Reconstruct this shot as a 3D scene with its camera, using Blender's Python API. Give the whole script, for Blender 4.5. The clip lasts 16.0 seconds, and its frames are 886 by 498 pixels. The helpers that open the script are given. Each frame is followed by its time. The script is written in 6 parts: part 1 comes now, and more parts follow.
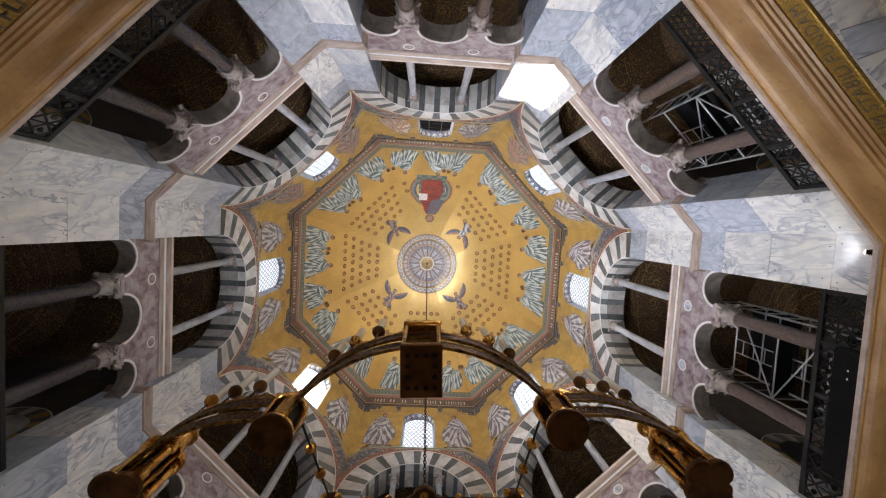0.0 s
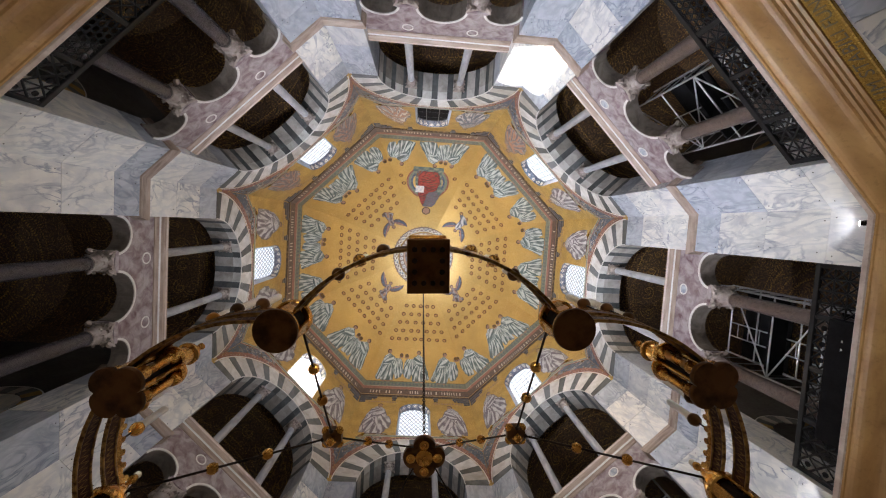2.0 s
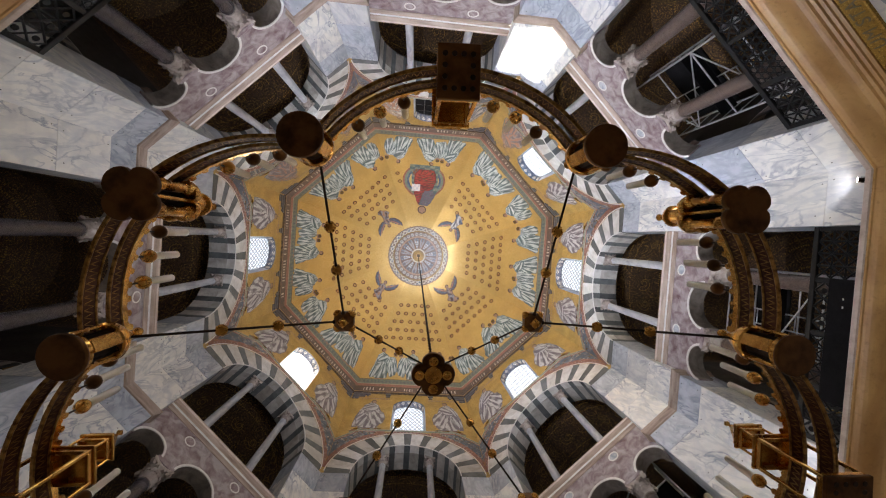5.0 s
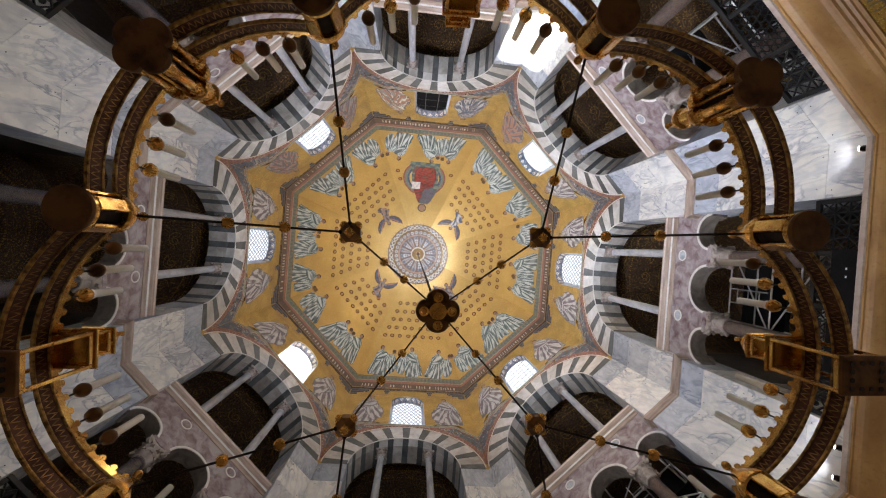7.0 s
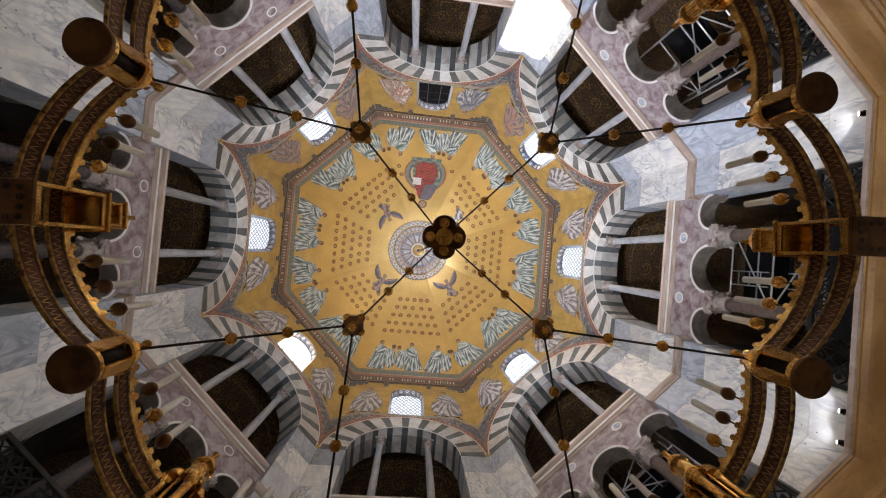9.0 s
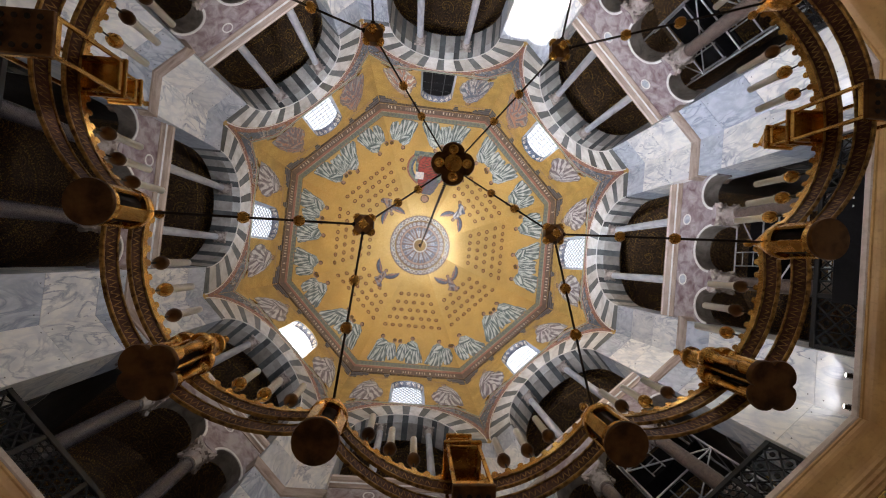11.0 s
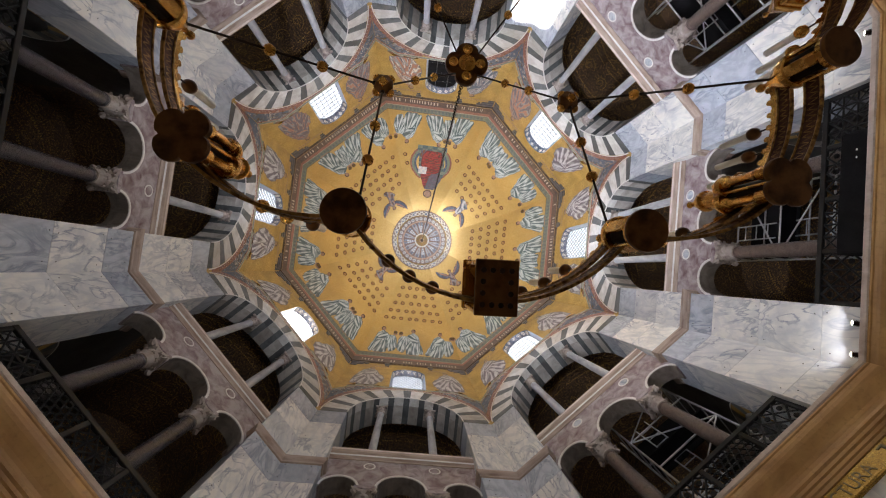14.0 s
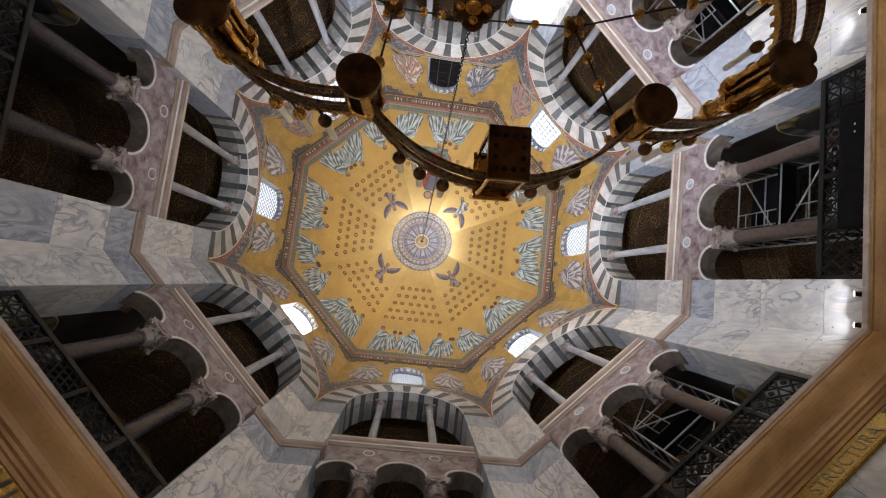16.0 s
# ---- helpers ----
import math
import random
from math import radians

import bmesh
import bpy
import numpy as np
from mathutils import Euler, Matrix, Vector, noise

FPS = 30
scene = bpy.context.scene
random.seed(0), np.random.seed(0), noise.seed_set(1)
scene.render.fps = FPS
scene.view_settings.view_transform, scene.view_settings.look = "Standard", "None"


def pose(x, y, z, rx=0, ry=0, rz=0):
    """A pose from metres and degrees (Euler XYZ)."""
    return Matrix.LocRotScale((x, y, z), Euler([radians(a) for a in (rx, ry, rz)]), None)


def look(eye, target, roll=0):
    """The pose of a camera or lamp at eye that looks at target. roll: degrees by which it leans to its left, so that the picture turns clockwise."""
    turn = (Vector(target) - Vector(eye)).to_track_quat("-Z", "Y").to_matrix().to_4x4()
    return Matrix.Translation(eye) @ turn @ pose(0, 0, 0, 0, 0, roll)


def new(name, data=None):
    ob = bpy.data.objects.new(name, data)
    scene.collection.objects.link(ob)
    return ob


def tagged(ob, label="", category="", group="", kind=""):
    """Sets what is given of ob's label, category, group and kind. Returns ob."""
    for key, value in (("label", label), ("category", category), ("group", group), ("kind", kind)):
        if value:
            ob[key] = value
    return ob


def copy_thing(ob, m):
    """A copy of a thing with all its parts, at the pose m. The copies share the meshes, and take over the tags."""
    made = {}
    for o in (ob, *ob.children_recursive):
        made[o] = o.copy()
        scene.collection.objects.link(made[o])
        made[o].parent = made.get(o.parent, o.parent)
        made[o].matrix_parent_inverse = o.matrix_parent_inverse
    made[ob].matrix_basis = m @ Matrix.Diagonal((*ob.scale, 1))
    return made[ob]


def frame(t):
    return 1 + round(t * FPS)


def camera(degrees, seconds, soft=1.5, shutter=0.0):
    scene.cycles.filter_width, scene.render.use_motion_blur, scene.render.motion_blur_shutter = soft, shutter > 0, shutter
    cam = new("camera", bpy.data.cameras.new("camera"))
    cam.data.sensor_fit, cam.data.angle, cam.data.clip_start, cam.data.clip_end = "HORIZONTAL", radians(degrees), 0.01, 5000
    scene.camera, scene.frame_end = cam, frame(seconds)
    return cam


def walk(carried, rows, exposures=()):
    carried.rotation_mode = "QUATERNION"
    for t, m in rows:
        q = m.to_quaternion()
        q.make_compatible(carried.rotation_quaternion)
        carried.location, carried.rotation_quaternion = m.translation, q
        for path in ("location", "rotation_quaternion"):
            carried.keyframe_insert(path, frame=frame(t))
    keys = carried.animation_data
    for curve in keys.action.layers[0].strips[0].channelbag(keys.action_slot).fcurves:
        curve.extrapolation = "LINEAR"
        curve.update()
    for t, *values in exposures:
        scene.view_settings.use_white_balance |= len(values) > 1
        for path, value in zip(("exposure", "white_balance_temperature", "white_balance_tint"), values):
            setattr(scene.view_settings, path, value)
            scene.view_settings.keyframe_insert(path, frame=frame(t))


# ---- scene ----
cam = camera(97.7, 16.0, soft=1.1)
ROWS = [
    (0.0, -0.114, -2.741, 1.477, 176.53, 2.29, -3.29),
    (0.5, -0.131, -2.642, 1.499, 176.42, 2.58, -3.57),
    (1.0, -0.137, -2.494, 1.496, 176.40, 2.79, -3.55),
    (1.5, -0.132, -2.359, 1.470, 176.37, 2.83, -3.54),
    (2.0, -0.144, -2.220, 1.459, 176.53, 2.95, -3.68),
    (2.5, -0.162, -2.057, 1.469, 176.89, 3.10, -3.86),
    (3.0, -0.161, -1.881, 1.484, 177.27, 3.23, -3.96),
    (3.5, -0.166, -1.719, 1.495, 177.58, 3.38, -4.05),
    (4.0, -0.199, -1.556, 1.479, 177.85, 3.61, -4.13),
    (6.5, -0.273, -0.668, 1.496, 179.45, 4.21, -4.44),
    (7.0, -0.261, -0.495, 1.498, 179.70, 4.16, -4.58),
    (7.5, -0.238, -0.313, 1.495, 180.03, 4.12, -4.61),
    (8.0, -0.249, -0.117, 1.494, 180.33, 4.18, -4.74),
    (8.5, -0.270, 0.085, 1.491, 180.58, 4.24, -4.96),
    (9.0, -0.264, 0.295, 1.491, 180.76, 4.25, -5.04),
    (11.5, -0.268, 1.244, 1.519, 181.76, 4.17, -5.67),
    (12.0, -0.278, 1.416, 1.515, 181.92, 4.22, -5.72),
    (12.5, -0.290, 1.601, 1.513, 182.27, 4.22, -5.83),
    (13.0, -0.276, 1.802, 1.511, 182.51, 4.20, -5.99),
    (13.5, -0.267, 1.997, 1.522, 182.81, 4.19, -6.09),
    (14.0, -0.273, 2.191, 1.523, 183.13, 4.19, -6.26),
    (14.5, -0.282, 2.382, 1.518, 183.44, 4.24, -6.40),
    (15.0, -0.259, 2.566, 1.527, 183.75, 4.23, -6.52),
    (15.5, -0.242, 2.733, 1.543, 184.11, 4.26, -6.60),
    (16.0, -0.260, 2.898, 1.556, 184.72, 4.35, -6.60),
]
walk(cam, [(t, pose(x, y, z, rx, ry, rz)) for t, x, y, z, rx, ry, rz in ROWS])

# ---- light ----
world = bpy.data.worlds.new("sky")
scene.world = world
world.use_nodes = True
wn = world.node_tree
sky = wn.nodes.new("ShaderNodeTexSky")
sky.sky_type, sky.sun_disc = "NISHITA", False
sky.air_density, sky.dust_density, sky.ozone_density = 0.7, 6.0, 0.4
sky.sun_elevation, sky.sun_rotation = radians(28), radians(215)
wn.nodes["Background"].inputs["Strength"].default_value = 0.15
wn.links.new(sky.outputs[0], wn.nodes["Background"].inputs["Color"])
scene.view_settings.exposure = 3.2

A = 7.23                      # distance from the axis to each face of the octagon
HALF = A * math.tan(math.pi / 8)
FLOOR2, SPRING, APEX = 7.25, 15.15, 29.4
OPEN_R, OUT_R, WALL_T = 2.0, 2.9, 1.0


def lamp(kind, name, m, energy, color=(1, 0.93, 0.82), **kw):
    data = bpy.data.lights.new(name, kind)
    data.energy, data.color = energy, color
    if "size" in kw:
        if kind == "AREA":
            data.size = kw["size"]
        else:
            data.shadow_soft_size = kw["size"]
    if "angle" in kw:
        data.spot_size, data.spot_blend = radians(kw["angle"]), 0.6
    ob = new(name, data)
    ob.matrix_world = m
    return ob


sun = lamp("SUN", "sun", look((-8.1, 12.34, 6.4), (0, 0, 0)), 5.0, (1, 0.95, 0.87))
sun.data.angle = radians(0.6)


def turn(k):
    return Matrix.Rotation(radians(45 * k), 4, "Z")


# uplights on the cornice at the corners, thrown across to the far walls and up to the dome
LAMP_COLOR = (0.89, 0.94, 1.10)
WALL_GAIN = (0.36, 0.90, 3.4, 1.6, 0.34, 0.14, 0.22, 0.25)
DOME_GAIN = (0.95, 0.6, 1.0, 2.5, 2.2, 0.8, 0.5, 0.95)
for k in range(8):
    v = turn(k + 0.5)
    lamp("SPOT", "cornice_uplight", v @ look((7.36, 0, 7.62), (-6.5, 0, 15.5)), 190 * WALL_GAIN[k], LAMP_COLOR, angle=80, size=0.06)
    lamp("SPOT", "dome_uplight", v @ look((7.30, 0, 7.66), (-3.4, 0, 24)), 245 * DOME_GAIN[k], LAMP_COLOR, angle=62, size=0.06)
# unseen lamps added on the ground floor, behind the lower arches, for light from below
for k in range(8):
    lamp("POINT", "ambulatory_lamp", turn(k) @ Matrix.Translation((10.6, 0, 2.6)), 20, (1.0, 0.86, 0.66), size=0.25)
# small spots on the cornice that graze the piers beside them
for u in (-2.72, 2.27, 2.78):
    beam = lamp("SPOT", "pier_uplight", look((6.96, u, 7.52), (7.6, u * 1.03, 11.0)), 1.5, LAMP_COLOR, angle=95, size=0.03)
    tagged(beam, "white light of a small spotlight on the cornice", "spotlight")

# ---- materials ----
class Tree:
    def __init__(self, name):
        self.mat = bpy.data.materials.new(name)
        self.mat.use_nodes = True
        self.nt = self.mat.node_tree
        self.bsdf = self.nt.nodes["Principled BSDF"]

    def node(self, kind, **sets):
        n = self.nt.nodes.new("ShaderNode" + kind)
        for key, value in sets.items():
            if key in n.inputs:
                n.inputs[key].default_value = value
            elif key == "kind":
                n.noise_type = value
        return n

    def link(self, a, b):
        self.nt.links.new(a, b)

    def ramp(self, source, stops):
        n = self.node("ValToRGB")
        e = n.color_ramp.elements
        while len(e) < len(stops):
            e.new(0.5)
        for i, (at, col) in enumerate(stops):
            e[i].position = at
            e[i].color = (*col, 1) if len(col) == 3 else col
        self.link(source, n.inputs["Fac"])
        return n.outputs["Color"]

    def mix(self, fac, a, b, blend="MIX"):
        n = self.nt.nodes.new("ShaderNodeMix")
        n.data_type, n.blend_type = "RGBA", blend
        for value, sock in ((fac, n.inputs[0]), (a, n.inputs[6]), (b, n.inputs[7])):
            if isinstance(value, bpy.types.NodeSocket):
                self.link(value, sock)
            else:
                sock.default_value = value if isinstance(value, float) else (*value, 1)
        return n.outputs[2]

    def bump(self, height, strength, distance=0.01):
        n = self.node("Bump", Strength=strength, Distance=distance)
        self.link(height, n.inputs["Height"])
        self.link(n.outputs["Normal"], self.bsdf.inputs["Normal"])

    def done(self, color, rough, metal=0.0, ior=None):
        for value, key in ((color, "Base Color"), (rough, "Roughness"), (metal, "Metallic")):
            if isinstance(value, bpy.types.NodeSocket):
                self.link(value, self.bsdf.inputs[key])
            else:
                self.bsdf.inputs[key].default_value = (*value, 1) if isinstance(value, tuple) else value
        return self.mat

    def place(self, per_object=0.0):
        co = self.node("TexCoord").outputs["Object"]
        if per_object:
            info = self.node("ObjectInfo")
            v = self.nt.nodes.new("ShaderNodeVectorMath")
            v.operation = "MULTIPLY_ADD"
            c = self.nt.nodes.new("ShaderNodeCombineXYZ")
            for i in range(3):
                self.link(info.outputs["Random"], c.inputs[i])
            self.link(c.outputs[0], v.inputs[0])
            v.inputs[1].default_value = (per_object, per_object * 0.7, per_object * 1.3)
            self.link(co, v.inputs[2])
            return v.outputs[0], info.outputs["Random"]
        return co, None


def noise_of(t, co, scale, detail=5.0, distortion=0.0, rough=0.55):
    n = t.node("TexNoise", Scale=scale, Detail=detail, Distortion=distortion, Roughness=rough)
    t.link(co, n.inputs["Vector"])
    return n.outputs["Fac"]


def marble(name, light, mid, vein, rough=0.28, scale=0.55, spread=23.0, vein_width=0.045):
    t = Tree(name)
    co, rnd = t.place(spread)
    m = t.node("Mapping")
    m.inputs["Rotation"].default_value = (0.5, 0.3, 0.8)
    m.inputs["Scale"].default_value = (1.6, 1.6, 0.7)
    t.link(co, m.inputs["Vector"])
    cloud = noise_of(t, m.outputs[0], scale * 1.5, 6.0, 1.4)
    base = t.ramp(cloud, [(0.3, mid), (0.52, light), (0.75, tuple(min(1, c * 1.06) for c in light))])
    wave = noise_of(t, m.outputs[0], scale * 1.1, 8.0, 2.2, 0.5)
    band = t.ramp(wave, [(0.5 - vein_width, (0, 0, 0)), (0.5, (1, 1, 1)), (0.5 + vein_width, (0, 0, 0))])
    patch = t.ramp(noise_of(t, m.outputs[0], scale * 0.7, 3.0), [(0.36, (0, 0, 0)), (0.6, (0.95, 0.95, 0.95))])
    band = t.mix(1.0, band, patch, "MULTIPLY")
    col = t.mix(band, base, vein)
    streak = t.node("TexWave", Scale=1.3, Distortion=9.0, Detail=4.0)
    streak.inputs["Detail Scale"].default_value = 1.2
    t.link(m.outputs[0], streak.inputs["Vector"])
    sf = t.ramp(streak.outputs["Fac"], [(0.6, (0, 0, 0)), (0.95, (0.4, 0.4, 0.4))])
    col = t.mix(sf, col, mid)
    if rnd:
        shade = t.ramp(rnd, [(0.0, (0.74, 0.76, 0.8)), (0.35, (0.97, 0.96, 0.94)), (1.0, (1.0, 1.0, 1.0))])
        col = t.mix(1.0, col, shade, "MULTIPLY")
    grime = noise_of(t, co, 3.0, 6.0)
    col = t.mix(t.ramp(grime, [(0.5, (0, 0, 0)), (0.8, (0.35, 0.35, 0.35))]), col, tuple(c * 0.62 for c in mid))
    t.bump(grime, 0.06)
    return t.done(col, t.ramp(grime, [(0.3, (rough,) * 3), (0.8, (rough + 0.2,) * 3)]))


def mosaic(name, base, alt, dark, tile=42.0, rough=0.34, metal=0.0, big=1.2, bump=0.5, shade=0.72):
    t = Tree(name)
    co, _ = t.place()
    v = t.node("TexVoronoi", Scale=tile, Randomness=0.75)
    t.link(co, v.inputs["Vector"])
    sep = t.node("SeparateColor")
    t.link(v.outputs["Color"], sep.inputs[0])
    col = t.ramp(sep.outputs[0], [(0.0, dark), (0.25, base), (0.75, base), (1.0, alt)])
    cloud = noise_of(t, co, big, 5.0)
    col = t.mix(t.ramp(cloud, [(0.35, (0.45, 0.45, 0.45)), (0.65, (0, 0, 0))]), col, tuple(c * shade for c in base))
    t.bump(v.outputs["Distance"], bump, 0.004)
    return t.done(col, rough, metal)


def metal(name, color, worn, rough=0.3, scale=9.0, spread=5.0):
    t = Tree(name)
    co, _ = t.place(spread)
    n = noise_of(t, co, scale, 7.0)
    col = t.ramp(n, [(0.35, worn), (0.6, color)])
    f = noise_of(t, co, scale * 8, 3.0)
    t.bump(f, 0.12, 0.003)
    return t.done(col, t.ramp(n, [(0.3, (rough + 0.14,) * 3), (0.7, (rough,) * 3)]), 1.0)


def stone(name, color, other, rough=0.55, scale=2.5, spread=13.0, stretch=(1, 1, 1), bump=0.2, tone=0.0):
    t = Tree(name)
    co, rnd = t.place(spread)
    m = t.node("Mapping")
    m.inputs["Scale"].default_value = stretch
    t.link(co, m.inputs["Vector"])
    n = noise_of(t, m.outputs[0], scale, 7.0, 0.6)
    col = t.ramp(n, [(0.3, other), (0.62, color)])
    f = noise_of(t, co, scale * 12, 5.0)
    col = t.mix(t.ramp(f, [(0.55, (0, 0, 0)), (0.8, (0.4, 0.4, 0.4))]), col, tuple(c * 0.55 for c in other))
    if tone:
        lo = 1 - tone
        col = t.mix(1.0, col, t.ramp(rnd, [(0.0, (lo, lo * 0.97, lo * 0.92)), (0.45, (1, 1, 1)), (1.0, (1, 1, 1))]), "MULTIPLY")
    t.bump(f, bump, 0.004)
    return t.done(col, t.ramp(f, [(0.3, (rough,) * 3), (0.8, (min(1, rough + 0.2),) * 3)]))


WHITE_MARBLE = marble("white_veined_marble", (0.75, 0.725, 0.675), (0.53, 0.535, 0.55), (0.245, 0.27, 0.33), scale=0.95, vein_width=0.05)
GREY_MARBLE = marble("grey_blue_marble", (0.46, 0.49, 0.54), (0.33, 0.36, 0.42), (0.20, 0.23, 0.29), scale=1.2, vein_width=0.08)
PALE_VOUSSOIR = stone("pale_limestone", (0.66, 0.64, 0.60), (0.44, 0.41, 0.36), 0.5, tone=0.3)
YELLOW_STONE = stone("yellow_limestone", (0.50, 0.32, 0.08), (0.30, 0.17, 0.04), 0.45, 3.0)
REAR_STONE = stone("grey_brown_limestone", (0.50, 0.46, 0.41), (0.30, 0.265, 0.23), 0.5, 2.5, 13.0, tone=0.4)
GREEN_VOUSSOIR = stone("dark_grey_green_marble", (0.145, 0.152, 0.15), (0.075, 0.08, 0.08), 0.45, tone=0.35)
CORNICE = stone("tan_marble", (0.62, 0.365, 0.135), (0.36, 0.18, 0.055), 0.32, 1.3, 13.0, (1.5, 0.6, 1.5))
CORNICE_EDGE = stone("pink_marble_edge", (0.68, 0.58, 0.51), (0.46, 0.35, 0.28), 0.4, 3.0, tone=0.12)
MOULDING = stone("brown_marble_moulding", (0.44, 0.34, 0.27), (0.24, 0.165, 0.12), 0.38, 3.0, 13.0, (1, 0.4, 3))
PURPLE = stone("purple_marble", (0.37, 0.32, 0.32), (0.115, 0.055, 0.066), 0.34, 3.6, 13.0)
TRIM_WHITE = stone("white_inlay", (0.72, 0.70, 0.66), (0.6, 0.58, 0.55), 0.4, 6.0)
CAPITAL = stone("carved_limestone", (0.42, 0.36, 0.315), (0.215, 0.165, 0.14), 0.62, 6.0, 13.0, bump=0.6)
COLUMN_BROWN = stone("brown_granite", (0.12, 0.085, 0.07), (0.065, 0.045, 0.038), 0.22, 14.0, 13.0)
COLUMN_PURPLE = stone("dark_porphyry", (0.062, 0.05, 0.056), (0.032, 0.027, 0.03), 0.2, 14.0, 13.0)
COLUMN_GREY = stone("pale_grey_marble_shaft", (0.46, 0.455, 0.465), (0.25, 0.25, 0.275), 0.3, 3.0, 13.0, (2, 2, 0.6), tone=0.2)
GOLD_MOSAIC = mosaic("gold_mosaic", (0.60, 0.395, 0.13), (0.69, 0.48, 0.20), (0.49, 0.305, 0.09), 30.0, 0.30, 0.5, 0.9)
DRUM_GOLD = mosaic("ochre_gold_mosaic", (0.50, 0.315, 0.085), (0.62, 0.43, 0.15), (0.34, 0.185, 0.04), 34.0, 0.42, 0.3, 1.7, shade=0.42)
LEDGE = mosaic("umber_ledge_mosaic", (0.085, 0.055, 0.036), (0.24, 0.16, 0.075), (0.035, 0.028, 0.025), 13.0)
BAND_GOLD = mosaic("dull_gold_band_mosaic", (0.46, 0.27, 0.05), (0.80, 0.55, 0.14), (0.17, 0.095, 0.02), 60.0, 0.26, 0.6, 3.0)
ROBE = mosaic("pale_green_mosaic", (0.50, 0.525, 0.475), (0.64, 0.65, 0.60), (0.34, 0.38, 0.34), 40.0)
ROBE_MID = mosaic("mid_green_mosaic", (0.235, 0.27, 0.245), (0.33, 0.36, 0.33), (0.15, 0.185, 0.17), 40.0)
ROBE_DEEP = mosaic("deep_green_mosaic", (0.11, 0.135, 0.125), (0.18, 0.20, 0.18), (0.07, 0.09, 0.08), 40.0)
HAIR = mosaic("dark_brown_mosaic", (0.10, 0.055, 0.035), (0.17, 0.10, 0.07), (0.05, 0.03, 0.02), 40.0)
RED_DARK = mosaic("dark_red_mosaic", (0.15, 0.025, 0.022), (0.22, 0.05, 0.04), (0.08, 0.015, 0.015), 40.0)
SALMON = mosaic("salmon_mosaic", (0.30, 0.125, 0.085), (0.40, 0.21, 0.15), (0.18, 0.075, 0.055), 24.0)
CONSOLE = mosaic("grey_violet_mosaic", (0.065, 0.06, 0.07), (0.20, 0.17, 0.14), (0.025, 0.025, 0.035), 11.0)
LETTER_BAND = mosaic("umber_band_mosaic", (0.105, 0.062, 0.048), (0.20, 0.13, 0.085), (0.045, 0.034, 0.036), 16.0)
CREAM_DIM = mosaic("dull_cream_mosaic", (0.50, 0.45, 0.37), (0.60, 0.56, 0.48), (0.33, 0.28, 0.22), 40.0)
VEST_MID = mosaic("mid_grey_mosaic", (0.265, 0.25, 0.245), (0.37, 0.35, 0.34), (0.17, 0.155, 0.16), 40.0)
ROBE_DARK = mosaic("sage_green_mosaic", (0.075, 0.11, 0.105), (0.14, 0.18, 0.17), (0.04, 0.065, 0.06), 40.0)
VEST = mosaic("pale_grey_mosaic", (0.48, 0.465, 0.455), (0.62, 0.60, 0.59), (0.31, 0.29, 0.30), 40.0)
VEST_DARK = mosaic("mauve_grey_mosaic", (0.125, 0.10, 0.115), (0.21, 0.17, 0.18), (0.06, 0.05, 0.065), 40.0)
VEST_RED = mosaic("rust_mosaic", (0.38, 0.17, 0.10), (0.48, 0.25, 0.16), (0.22, 0.09, 0.06), 40.0)
SKIN = mosaic("brown_mosaic", (0.33, 0.19, 0.12), (0.46, 0.30, 0.21), (0.15, 0.075, 0.05), 40.0)
RED = mosaic("red_mosaic", (0.28, 0.045, 0.034), (0.38, 0.09, 0.06), (0.17, 0.025, 0.022), 40.0)
GREEN = mosaic("green_mosaic", (0.17, 0.195, 0.14), (0.27, 0.28, 0.20), (0.08, 0.10, 0.07), 22.0)
BLUE = mosaic("slate_blue_mosaic", (0.065, 0.092, 0.135), (0.21, 0.235, 0.26), (0.03, 0.035, 0.055), 20.0)
BORDER_RED = mosaic("terracotta_mosaic", (0.27, 0.095, 0.06), (0.44, 0.25, 0.16), (0.13, 0.045, 0.035), 18.0)
BORDER_GREY = mosaic("grey_blue_border_mosaic", (0.125, 0.13, 0.16), (0.40, 0.33, 0.26), (0.035, 0.045, 0.09), 15.0)
STAR = mosaic("umber_mosaic", (0.165, 0.07, 0.022), (0.26, 0.125, 0.04), (0.09, 0.04, 0.015), 40.0)
CREAM = mosaic("cream_mosaic", (0.62, 0.56, 0.46), (0.72, 0.68, 0.60), (0.45, 0.38, 0.30), 40.0)


